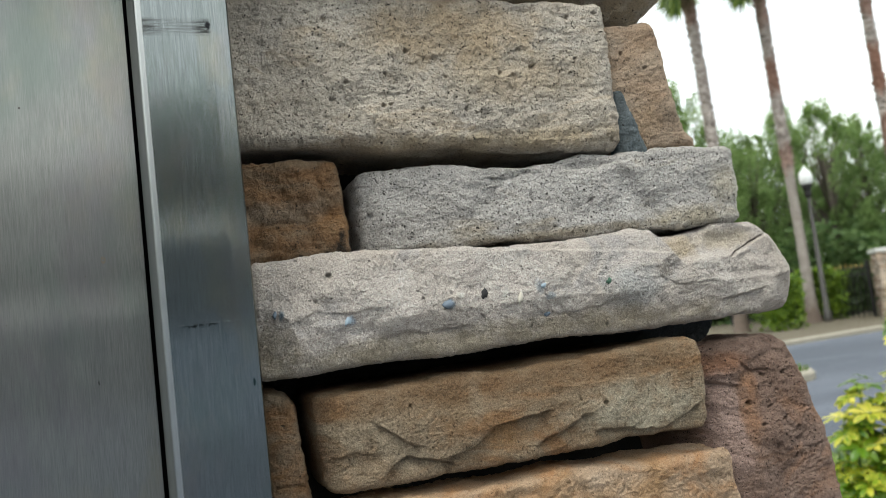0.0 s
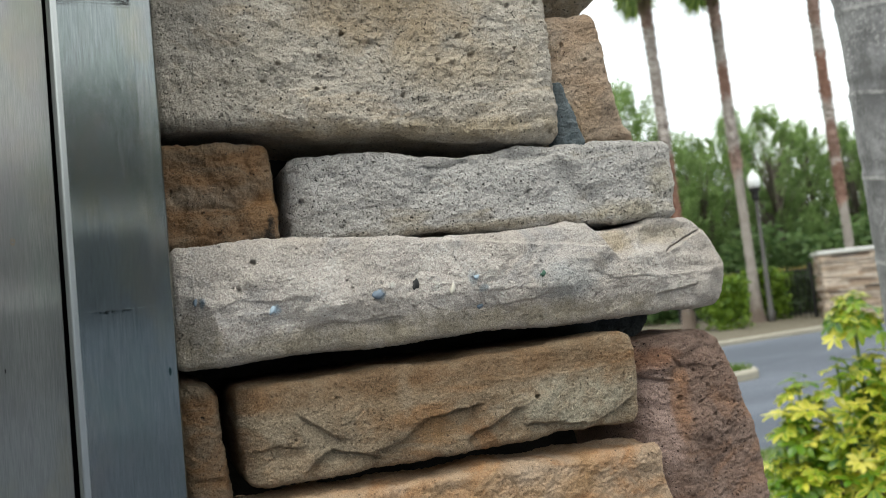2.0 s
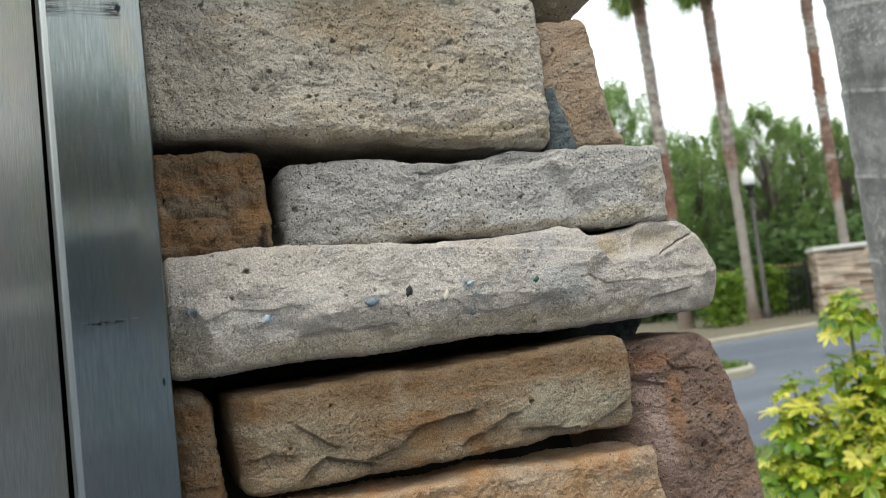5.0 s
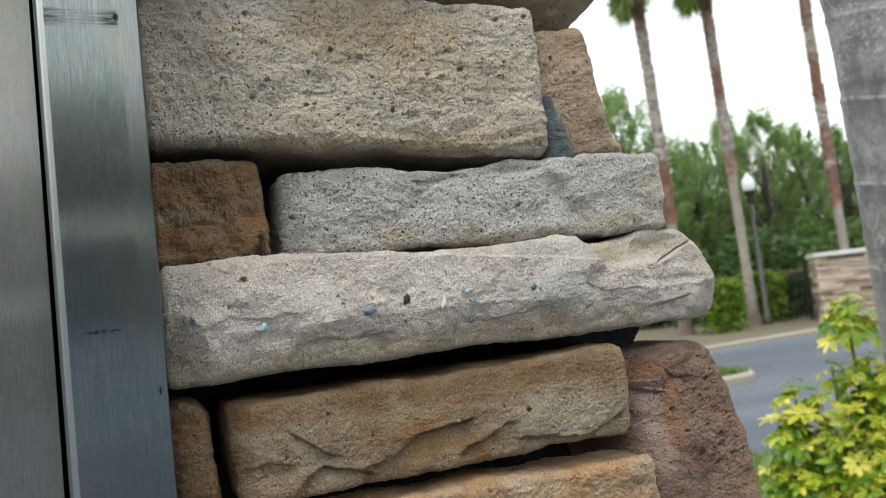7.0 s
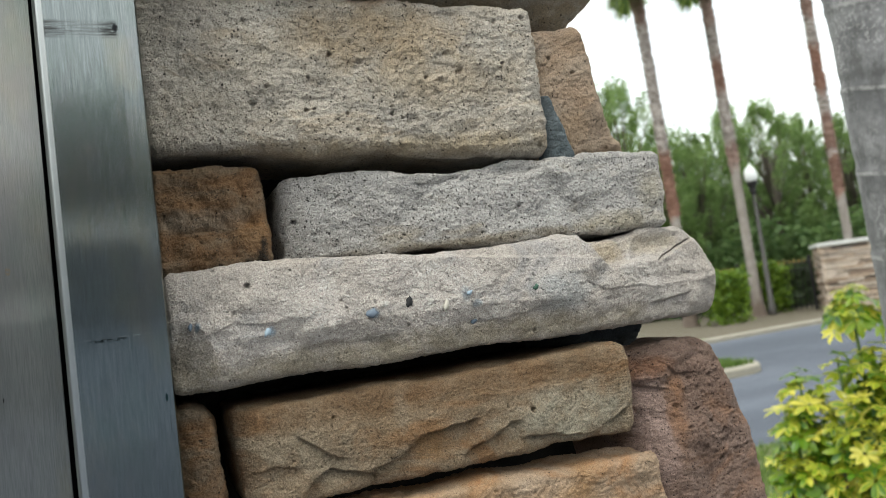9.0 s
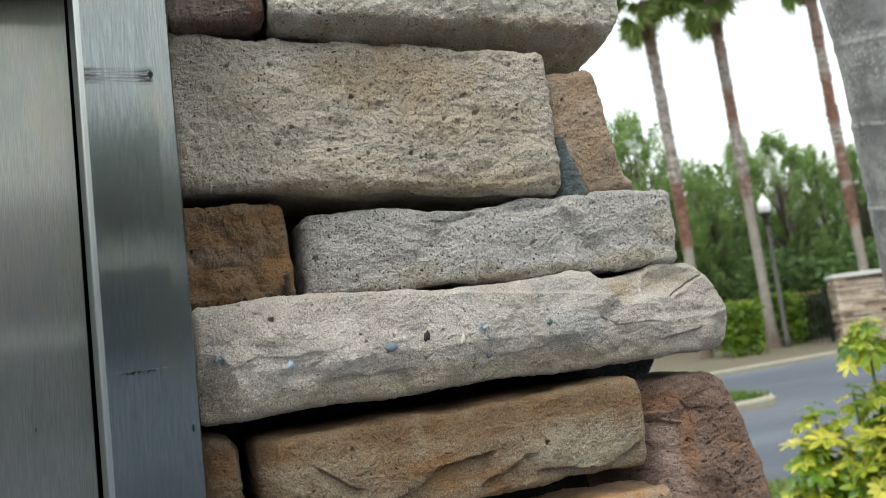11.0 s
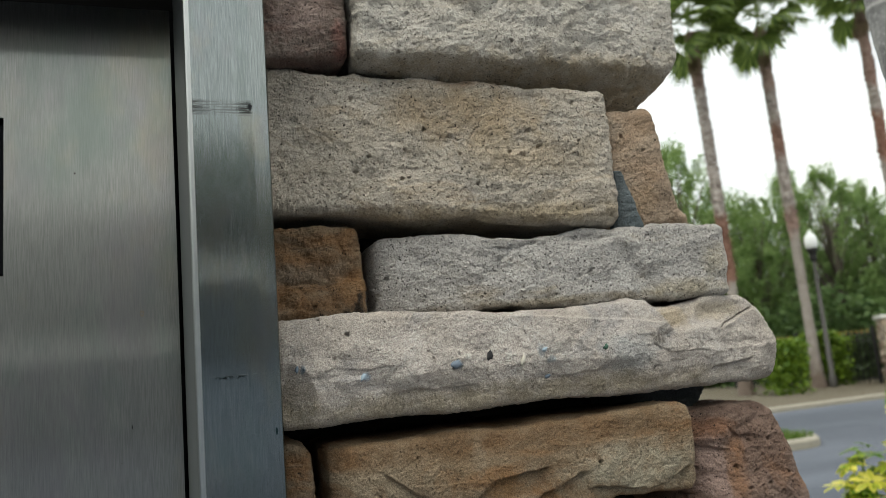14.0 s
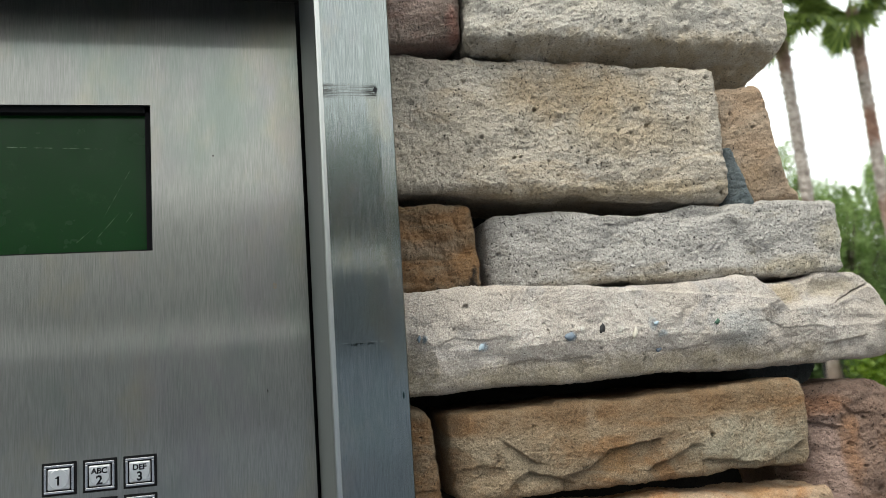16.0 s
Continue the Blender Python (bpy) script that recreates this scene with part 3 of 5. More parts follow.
m_nt.bump(_n2, 0.003, 0.5)
NEAR_TRUNK = m_nt.m
m_ls = Mat("ledge_stone", 0.9)
m_ls.colour(m_ls.mix(0.5, m_ls.ramp(m_ls.by_object(), (0.0, (0.24, 0.165, 0.12)), (0.35, (0.52, 0.405, 0.305)), (0.7, (0.64, 0.545, 0.455)), (1.0, (0.33, 0.265, 0.215))), m_ls.ramp(m_ls.noise(14, 5, 0.7), (0.3, 0.35), (0.7, 0.65)), "OVERLAY"))
m_ls.bump(m_ls.noise(25, 5), 0.02, 0.7)
LEDGE = m_ls.m
m_cap = Mat("pale_cap_concrete", 0.8)
m_cap.colour(m_cap.mix(m_cap.noise(7, 5), (0.52, 0.52, 0.49), (0.66, 0.66, 0.63)))
CAP = m_cap.m
m_fw = Mat("grey_blue_render", 0.85)
m_fw.colour(m_fw.mix(m_fw.noise(2, 5, 0.6), (0.22, 0.245, 0.275), (0.285, 0.31, 0.335)))
m_fw.bump(m_fw.noise(60, 4), 0.01, 0.4)
FAR_WALL = m_fw.m
m_iron = Mat("black_iron", 0.5, 0.3)
m_iron.colour(m_iron.mix(m_iron.noise(20, 4), (0.008, 0.008, 0.009), (0.022, 0.021, 0.02)))
IRON = m_iron.m
POST_GREY = Mat("weathered_post_paint", 0.6, 0.2)
POST_GREY.colour(POST_GREY.mix(POST_GREY.noise(12, 4), (0.06, 0.058, 0.055), (0.12, 0.115, 0.108)))
POST_GREY = POST_GREY.m
GOLD = Mat("gold_paint", 0.5, 0.4).colour((0.40, 0.27, 0.08)).m
m_lg = Mat("lamp_globe", 0.4)
m_lg.colour(m_lg.mix(m_lg.noise(9, 3), (0.70, 0.72, 0.73), (0.82, 0.83, 0.83)))
LAMP_WHITE = m_lg.m


# ---------------------------------------------------------------- ground, road, kerbs
def sheet(name, x0, x1, y0, y1, z, material, label, thick=0.0):
    bm = bmesh.new()
    box(bm, x0, x1, y0, y1, z - max(thick, 0.3), z)
    return tagged(part(name, bm, material), label, name, kind="structure")


sheet("ground", -400, 400, -400, 400, -0.02, SOIL, "brown soil ground reaching to the horizon")
sheet("road", -60, 60, 3.2, 11.05, 0.0, ASPHALT, "blue-grey asphalt road with faint paler wheel bands")
sheet("road", -60, 60, -25.0, -6.0, 0.0, AGED_ASPHALT, "aged grey asphalt drive in front of the wall")
# unseen strip, added so the lower steel post mirrors a darker ground
sheet("road", -60, 60, -6.0, -0.75, 0.0, ASPHALT, "unseen darker asphalt strip added to darken the reflection in the steel")


def kerb(name, path, wide, high, label):
    """A rounded concrete kerb along a line of points."""
    bm = bmesh.new()
    rows = []
    prof = [(-wide / 2, -0.1), (-wide / 2, high * 0.75), (-wide * 0.3, high), (wide * 0.3, high), (wide / 2, high * 0.75), (wide / 2, -0.1)]
    for i, p in enumerate(path):
        a, b = Vector(path[max(i - 1, 0)]), Vector(path[min(i + 1, len(path) - 1)])
        d = (b - a).normalized()
        s = Vector((-d.y, d.x))
        rows.append([bm.verts.new((p[0] + s.x * w, p[1] + s.y * w, h)) for w, h in prof])
    for r0, r1 in zip(rows, rows[1:]):
        for j in range(len(prof) - 1):
            bm.faces.new((r0[j], r1[j], r1[j + 1], r0[j + 1]))
    bmesh.ops.recalc_face_normals(bm, faces=bm.faces)
    return tagged(part(name, bm, CONCRETE), label, "kerb", kind="structure")


kerb("kerb", [(-60, 10.65), (8.6, 10.97), (12.7, 11.2), (14.5, 11.4), (30, 12.2)], 0.14, 0.09, "pale weathered concrete kerb along the far road edge")


def mound(name, x0, x1, y0, y1, z, material, label, seed, bumpy=0.05, cuts=40):
    xs, ys = np.linspace(x0, x1, cuts * 2), np.linspace(y0, y1, cuts)
    gx, gy = np.meshgrid(xs, ys, indexing="ij")
    p = np.stack([gx.ravel(), gy.ravel(), 0 * gx.ravel()], 1)
    p[:, 2] = z + bumpy * gnoise(p, 0.7, seed) + bumpy * 0.5 * gnoise(p, 3.0, seed + 1)
    i, j = np.meshgrid(np.arange(len(xs) - 1), np.arange(cuts - 1), indexing="ij")
    i, j = i.ravel(), j.ravel()
    f = np.stack([i * cuts + j, (i + 1) * cuts + j, (i + 1) * cuts + j + 1, i * cuts + j + 1], 1)
    return tagged(part(name, grid_mesh(name, p, f), material), label, name, kind="structure")


mound("planting_bed", -30, 40, 11.15, 19, 0.07, SOIL, "brown mulch planting bed behind the kerb", 3)
mound("far_lawn", -60, 80, 18.5, 60, 0.12, LAWN, "rough green grass under the woods", 5, 0.1)
near_lawn = mound("near_lawn", -12, 14, 0.75, 3.92, 0.03, LAWN, "short green grass between the pier and the road", 9, 0.03)
verge = mound("verge", -30, 9.6, 11.1, 12.9, 0.085, LAWN, "short grass verge behind the far kerb", 10, 0.03)


def grass_blades(name, places, height, seed, label):
    rs = np.random.RandomState(seed)
    n = len(places)
    ang, lean = rs.uniform(0, 2 * math.pi, n), rs.uniform(0.1, 0.6, n)
    h = height * rs.uniform(0.5, 1.2, n)
    w = 0.004 + 0.003 * rs.rand(n)
    side = np.stack([-np.sin(ang), np.cos(ang), 0 * ang], 1) * w[:, None]
    top = np.stack([np.cos(ang) * lean * h, np.sin(ang) * lean * h, h], 1)
    v = np.stack([places - side, places + side, places + top], 1).reshape(-1, 3)
    return tagged(part(name, grid_mesh(name, v, np.arange(3 * n).reshape(-1, 3), False), BLADES), label, "grass", kind="stuff")


_rs = np.random.RandomState(21)
_n = 9000
grass_blades("lawn_grass", np.stack([_rs.uniform(2.0, 5.5, _n), _rs.uniform(2.3, 3.9, _n), np.full(_n, 0.02)], 1), 0.07, 22, "short green grass blades by the road edge")

# traffic island: a long rounded bar of grass within a kerb
ISLAND_Y, ISLAND_R, ISLAND_X = 7.48, 0.46, 6.62
_arc = [(ISLAND_X + ISLAND_R * math.cos(a), ISLAND_Y + ISLAND_R * math.sin(a)) for a in np.linspace(-math.pi / 2, math.pi / 2, 13)]
kerb("island_kerb", [(-20, ISLAND_Y - ISLAND_R)] + _arc + [(-20, ISLAND_Y + ISLAND_R)], 0.15, 0.11, "rounded concrete kerb round the traffic island")
bm = bmesh.new()
_ring = [(-20, ISLAND_Y - ISLAND_R + 0.05)] + [(ISLAND_X + (ISLAND_R - 0.05) * math.cos(a), ISLAND_Y + (ISLAND_R - 0.05) * math.sin(a)) for a in np.linspace(-math.pi / 2, math.pi / 2, 13)] + [(-20, ISLAND_Y + ISLAND_R - 0.05)]
_low, _top = [bm.verts.new((x, y, -0.05)) for x, y in _ring], [bm.verts.new((x, y, 0.10)) for x, y in _ring]
bm.faces.new(_top)
for i in range(len(_ring)):
    j = (i + 1) % len(_ring)
    bm.faces.new((_low[i], _low[j], _top[j], _top[i]))
tagged(part("traffic_island", bm, LAWN), "grass-topped traffic island with a rounded end", "traffic island", kind="structure")
_n = 7000
grass_blades("island_grass", np.stack([_rs.uniform(4.5, 6.9, _n), _rs.uniform(7.1, 7.86, _n), np.full(_n, 0.10)], 1), 0.09, 23, "short green grass blades on the traffic island")


# ---------------------------------------------------------------- the stone pier
bm = boxed(-0.42, 0.262, 0.11, 0.62, -0.02, 1.62)
wall = tagged(part("wall", bm, CORE), "stacked ledge-stone pier with open dark joints", "stone wall", kind="structure")

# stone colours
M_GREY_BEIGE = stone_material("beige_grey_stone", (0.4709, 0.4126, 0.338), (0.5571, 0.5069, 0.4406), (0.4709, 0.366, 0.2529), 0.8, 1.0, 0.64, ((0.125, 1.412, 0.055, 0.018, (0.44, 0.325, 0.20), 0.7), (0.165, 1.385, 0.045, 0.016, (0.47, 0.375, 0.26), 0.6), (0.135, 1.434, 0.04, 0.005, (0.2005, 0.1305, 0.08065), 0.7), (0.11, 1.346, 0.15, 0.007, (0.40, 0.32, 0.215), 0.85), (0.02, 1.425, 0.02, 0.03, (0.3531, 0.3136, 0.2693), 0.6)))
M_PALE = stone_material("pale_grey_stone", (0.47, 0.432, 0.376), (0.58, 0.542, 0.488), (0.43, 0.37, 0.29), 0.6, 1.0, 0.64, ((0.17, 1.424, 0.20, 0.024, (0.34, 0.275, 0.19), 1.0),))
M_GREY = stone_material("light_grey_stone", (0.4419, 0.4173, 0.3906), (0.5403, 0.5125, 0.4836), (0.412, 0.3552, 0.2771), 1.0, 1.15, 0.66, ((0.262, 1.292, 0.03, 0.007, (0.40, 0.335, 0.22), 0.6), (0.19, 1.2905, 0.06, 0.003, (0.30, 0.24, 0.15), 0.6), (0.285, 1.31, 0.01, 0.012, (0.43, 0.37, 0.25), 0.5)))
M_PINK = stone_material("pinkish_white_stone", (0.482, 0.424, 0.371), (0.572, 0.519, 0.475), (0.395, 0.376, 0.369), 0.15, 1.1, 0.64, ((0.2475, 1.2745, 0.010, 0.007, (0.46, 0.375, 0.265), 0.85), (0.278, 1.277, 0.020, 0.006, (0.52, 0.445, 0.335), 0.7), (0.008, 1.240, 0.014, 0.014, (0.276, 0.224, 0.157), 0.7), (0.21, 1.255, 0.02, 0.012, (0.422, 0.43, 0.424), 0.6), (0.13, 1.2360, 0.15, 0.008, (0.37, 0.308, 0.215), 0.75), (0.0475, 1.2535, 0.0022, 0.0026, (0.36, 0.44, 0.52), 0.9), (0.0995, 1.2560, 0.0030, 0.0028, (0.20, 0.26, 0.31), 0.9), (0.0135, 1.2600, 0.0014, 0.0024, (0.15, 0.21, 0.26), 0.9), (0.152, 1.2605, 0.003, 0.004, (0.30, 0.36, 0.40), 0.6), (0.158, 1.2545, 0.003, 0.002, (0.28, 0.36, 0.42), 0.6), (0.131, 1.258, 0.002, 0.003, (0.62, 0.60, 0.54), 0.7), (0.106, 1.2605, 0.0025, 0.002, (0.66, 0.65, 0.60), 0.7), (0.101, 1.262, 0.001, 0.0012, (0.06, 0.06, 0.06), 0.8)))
# dark patch along the top: brown stain, deepened for the long stone's shadow
M_BROWN = stone_material("tan_brown_stone", (0.245, 0.172, 0.106), (0.300, 0.235, 0.162), (0.235, 0.128, 0.060), 0.05, 1.1, 0.57, ((0.205, 1.186, 0.042, 0.016, (0.39, 0.345, 0.26), 0.9), (0.06, 1.188, 0.03, 0.012, (0.28, 0.23, 0.165), 0.6), (0.125, 1.184, 0.012, 0.008, (0.31, 0.17, 0.07), 0.7), (0.12, 1.213, 0.11, 0.010, (0.155, 0.088, 0.042), 0.75), (0.11, 1.203, 0.004, 0.010, (0.30, 0.24, 0.17), 0.5)))
M_RUST = stone_material("rust_brown_stone", (0.165, 0.112, 0.068), (0.235, 0.180, 0.125), (0.2, 0.108, 0.0496), 0.35, 0.9, 0.56, ((0.051, 1.306, 0.011, 0.012, (0.25, 0.125, 0.045), 0.5), (0.024, 1.316, 0.022, 0.007, (0.27, 0.215, 0.16), 0.7), (0.03, 1.298, 0.022, 0.006, (0.16, 0.085, 0.038), 0.7), (0.053, 1.2925, 0.0042, 0.0060, (0.012, 0.012, 0.011), 0.97), (0.046, 1.2905, 0.0035, 0.0032, (0.012, 0.012, 0.011), 0.95), (0.0545, 1.3005, 0.0022, 0.004, (0.02, 0.02, 0.018), 0.9)))
M_TAN = stone_material("tan_stone", (0.36, 0.262, 0.185), (0.40, 0.315, 0.236), (0.35, 0.235, 0.15), 0.4, 0.9, 0.62, ((0.243, 1.352, 0.010, 0.010, (0.37, 0.245, 0.14), 0.5), (0.222, 1.40, 0.012, 0.012, (0.40, 0.33, 0.26), 0.6)))
M_ORANGE = stone_material("orange_tan_stone", (0.36, 0.225, 0.120), (0.43, 0.325, 0.235), (0.37, 0.19, 0.085), 0.15, 0.8, 0.56)
M_RED = stone_material("red_brown_pumice", (0.205, 0.135, 0.104), (0.265, 0.190, 0.156), (0.255, 0.140, 0.084), 0.7, 0.9, 0.60, ((0.270, 1.165, 0.010, 0.035, (0.37, 0.265, 0.228), 0.9), (0.284, 1.175, 0.006, 0.022, (0.31, 0.155, 0.075), 0.7), (0.296, 1.213, 0.02, 0.005, (0.07, 0.042, 0.032), 0.7), (0.268, 1.203, 0.016, 0.007, (0.27, 0.125, 0.062), 0.7)), speck=(0.018, 0.012, 0.010))
M_MAROON = stone_material("maroon_stone", (0.175, 0.132, 0.112), (0.245, 0.20, 0.172), (0.185, 0.10, 0.078), 0.5, 0.9, 0.58, ((0.026, 1.472, 0.016, 0.014, (0.34, 0.265, 0.235), 0.7), (0.050, 1.456, 0.006, 0.012, (0.24, 0.10, 0.078), 0.7)))


def stone(material, label, *args, **kw):
    return part("stone", stone_mesh("stone", *args, **kw), material, wall, label)


# top course
stone(M_MAROON, "maroon-brown stone", (0.0005, 1.525), (0.054, 1.525), (0.0555, 1.4445), (0.0005, 1.4425), 0.034, 0.032, seed=11, r=0.008, rough=1.0)


def top_profile(u, v, x, z):
    edge = 1.4445 - 0.0025 * step_to(x, 0.08, 0.27) + 0.002 * gnoise(np.stack([x, 0 * x, 0 * x], 1), 60, 3)
    low = edge - z
    return (2.4 - 1.2 * step_to(x, 0.16, 0.27)) * (np.sqrt(low * low + 0.002 ** 2) + low) / 2 + 0.35 * np.clip(z - 1.49, 0, 0.05)


def top_warp(u, v):
    low = np.clip(0.33 - v, 0, 1) / 0.33
    return -0.03 * low ** 1.5 * u ** 6, 0 * u


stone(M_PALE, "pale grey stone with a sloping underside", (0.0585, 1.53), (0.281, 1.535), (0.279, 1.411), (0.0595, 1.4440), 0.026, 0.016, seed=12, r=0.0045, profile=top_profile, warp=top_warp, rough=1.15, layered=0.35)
# second course: the big block, with a tan stone and a smear of mortar beside it
def beige_profile(u, v, x, z):
    low = 1.3575 - 0.016 * (x / 0.22) - z
    return 0.5 * (np.sqrt(low * low + 0.004 ** 2) + low) / 2


BEIGE_HOLES = ((0.0319, 1.4223, 0.0013, 0.003), (0.0558, 1.4225, 0.0014, 0.003), (0.0999, 1.4016, 0.0014, 0.004), (0.0997, 1.4088, 0.0018, 0.0016), (0.116, 1.3967, 0.0021, 0.002), (0.1673, 1.4002, 0.0018, 0.003), (0.1731, 1.3889, 0.0018, 0.0035), (0.1527, 1.386, 0.0011, 0.003), (0.1614, 1.384, 0.0022, 0.0014), (0.2160, 1.4200, 0.0015, 0.003), (0.1983, 1.4182, 0.0012, 0.002), (0.1314, 1.3659, 0.0015, 0.003), (0.0876, 1.3713, 0.0009, 0.003), (0.0606, 1.3804, 0.0022, 0.0012), (0.1993, 1.392, 0.0011, 0.003), (0.072, 1.3984, 0.0042, 0.0016), (0.142, 1.362, 0.0035, 0.0014))
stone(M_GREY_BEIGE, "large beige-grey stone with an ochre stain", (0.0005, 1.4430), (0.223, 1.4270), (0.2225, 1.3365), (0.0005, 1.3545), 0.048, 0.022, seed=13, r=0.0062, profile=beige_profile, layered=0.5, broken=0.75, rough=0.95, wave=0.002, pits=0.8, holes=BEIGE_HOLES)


def side_warp(u, v):
    return -0.006 * np.sin(np.pi * v) * u - 0.004 * np.clip(v - 0.75, 0, 1) * u * 4 + 0.005 * np.clip(0.14 - v, 0, 1) / 0.14 * u, 0 * u


stone(M_TAN, "tan stone narrowing upward", (0.208, 1.4155), (0.2612, 1.4165), (0.2745, 1.3335), (0.214, 1.331), 0.036, 0.020, seed=14, r=0.009, warp=side_warp, rough=0.8, pits=1.3)
part("mortar", stone_mesh("mortar", (0.222, 1.372), (0.2265, 1.372), (0.2415, 1.3325), (0.2225, 1.331), 0.031, 0.022, depth=0.04, seed=15, r=0.004, rough=0.8), MORTAR, wall, "blue-grey mortar smear")
# third course
stone(M_RUST, "small rust-brown stone", (0.0005, 1.3465), (0.0575, 1.3435), (0.058, 1.2885), (0.0005, 1.2885), 0.05, 0.05, seed=16, r=0.005, broken=1.6, rough=1.15, wave=0.0015)
def grey_warp(u, v):
    x = 0.067 + 0.227 * u
    dip = step_to(x, 0.105, 0.145) * (1 - step_to(x, 0.182, 0.190)) * 0.0017 - 0.0014 * np.exp(-((x - 0.199) / 0.009) ** 2) + 0.0026 * np.exp(-((x - 0.217) / 0.007) ** 2)
    return 0 * u, -dip * np.clip(v, 0, 1) ** 3


def grey_profile(u, v, x, z):
    """Left end turned back, a hollow under the bump of the top edge."""
    hollow = np.hypot((x - 0.196) / 0.020, (z - 1.329) / 0.006)
    left = np.clip(0.078 - x, 0, 0.02)
    return 0.004 * np.clip(1.2 - hollow, 0, 1) + 0.6 * left + lip(x, z, ((0.19, 1.3285), (0.205, 1.3262), (0.228, 1.3300)), -0.0014, 0.01)


stone(M_GREY, "light grey stone with many small pits", (0.0685, 1.3355), (0.2945, 1.3345), (0.2925, 1.2868), (0.0650, 1.2895), 0.050, 0.014, seed=17, r=0.0045, broken=1.0, rough=1.0, wave=0.0024, pits=1.0, profile=grey_profile, warp=grey_warp)


# the long stone, belly proud, with a scooped right end
def long_profile(u, v, x, z):
    q = np.stack([x, 0 * x, 0 * x], 1)
    ridge = 1.2585 + 0.006 * gnoise(q, 26, 5)
    up = np.clip(z - ridge, 0, 0.05)
    down = np.clip(ridge - 0.006 - z, 0, 0.05)
    back = 0.16 * up + 0.42 * down
    # upper strip set back behind a thin crease
    crease = np.interp(x, (0.10, 0.135, 0.175, 0.217, 0.237), (1.2880, 1.2830, 1.2782, 1.2745, 1.2712)) + 0.0008 * gnoise(q, 140, 9)
    strip = step_to(z, crease - 0.0002, crease + 0.0009) * step_to(x, 0.12, 0.17) * (1 - step_to(x, 0.234, 0.240))
    back = back + 0.0026 * strip + 0.0016 * np.clip(1 - np.abs(z - crease) / 0.0007, 0, 1) * step_to(x, 0.15, 0.19) * (1 - step_to(x, 0.232, 0.238))
    # notch with a flat tan floor beside the rounded shoulder
    shoulder = np.interp(z, (1.262, 1.268, 1.272, 1.277, 1.282, 1.287), (0.247, 0.2415, 0.2385, 0.2360, 0.2310, 0.2225))
    far = np.interp(z, (1.262, 1.268, 1.279, 1.287), (0.250, 0.2565, 0.2625, 0.269))
    notch = step_to(x, shoulder, shoulder + 0.0022) * (1 - step_to(x, far - 0.004, far + 0.004))
    back = back + 0.0075 * notch * step_to(z, 1.2625, 1.2695)
    # smooth scooped facet up to a slanting crack
    crack = 1.2655 + 0.42 * (x - 0.2800) + 0.0008 * gnoise(q, 200, 12)
    scoop = step_to(x, far - 0.004, far + 0.004) * step_to(z, crack - 0.0012, crack + 0.0006) * (1 - step_to(x, 0.303, 0.312)) * step_to(z, 1.2645, 1.2690)
    bowl = np.clip(1 - np.hypot((x - 0.277) / 0.026, (z - 1.2755) / 0.011), 0, 1)
    back = back + scoop * (0.0018 + 0.006 * bowl)
    groove = np.clip(1 - np.abs(z - crack) / 0.0009, 0, 1) * step_to(x, 0.277, 0.283) * (1 - step_to(x, 0.304, 0.309))
    back = back + 0.0032 * groove
    back = back + lip(x, z, ((0.270, 1.2410), (0.282, 1.2432), (0.296, 1.2440), (0.300, 1.2455)), 0.0036, 0.012)
    back = back + lip(x, z, ((0.226, 1.2600), (0.240, 1.2535), (0.252, 1.2535), (0.268, 1.2520)), 0.0013, 0.010)
    back = back + lip(x, z, ((0.150, 1.2480), (0.170, 1.2440), (0.186, 1.2465), (0.205, 1.2500)), 0.0013, 0.012)
    back = back + lip(x, z, ((0.018, 1.2560), (0.030, 1.2600), (0.050, 1.2575), (0.064, 1.2590)), 0.0011, 0.016)
    back = back + lip(x, z, ((0.060, 1.2420), (0.075, 1.2450), (0.092, 1.2440), (0.104, 1.2465)), 0.0016, 0.010)
    chip = np.hypot((x - 0.004) / 0.013, (z - 1.245) / 0.016)
    return back + 0.010 * np.clip(1.2 - chip, 0, 1) ** 0.8 + 0.003 * np.clip(0.8 - np.hypot((x - 0.235) / 0.03, (z - 1.258) / 0.012), 0, 1)


def long_warp(u, v):
    end, x = u ** 12, 0.0005 + 0.307 * u
    cut = 0.0068 * step_to(x, 0.2335, 0.2395) * (1 - step_to(x, 0.250, 0.284))
    bump = 0.0012 * np.exp(-((x - 0.218) / 0.012) ** 2)
    return 0.012 * end * (1 - ((v - 0.38) / 0.62) ** 2) - 0.004 * end, 0.0015 * np.sin(u * 9) * v + (bump - cut) * np.clip(v, 0, 1) ** 3


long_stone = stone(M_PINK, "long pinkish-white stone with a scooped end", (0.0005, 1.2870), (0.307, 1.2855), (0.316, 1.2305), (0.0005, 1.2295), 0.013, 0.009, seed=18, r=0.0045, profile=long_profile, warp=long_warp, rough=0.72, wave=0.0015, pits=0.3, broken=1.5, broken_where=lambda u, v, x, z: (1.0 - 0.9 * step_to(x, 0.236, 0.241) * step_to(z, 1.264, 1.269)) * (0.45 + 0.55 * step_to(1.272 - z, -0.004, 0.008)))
part("mortar", stone_mesh("mortar", (0.236, 1.236), (0.296, 1.236), (0.282, 1.212), (0.236, 1.206), 0.058, 0.048, depth=0.05, seed=19, r=0.009, rough=1.4), DARK_MORTAR, wall, "mortar lump darkened for the shade under the long stone")
# fourth course
stone(M_RUST, "narrow rust-brown stone", (0.0005, 1.225), (0.0185, 1.2185), (0.0225, 1.160), (0.0005, 1.150), 0.034, 0.03, seed=20, r=0.007, rough=0.8)


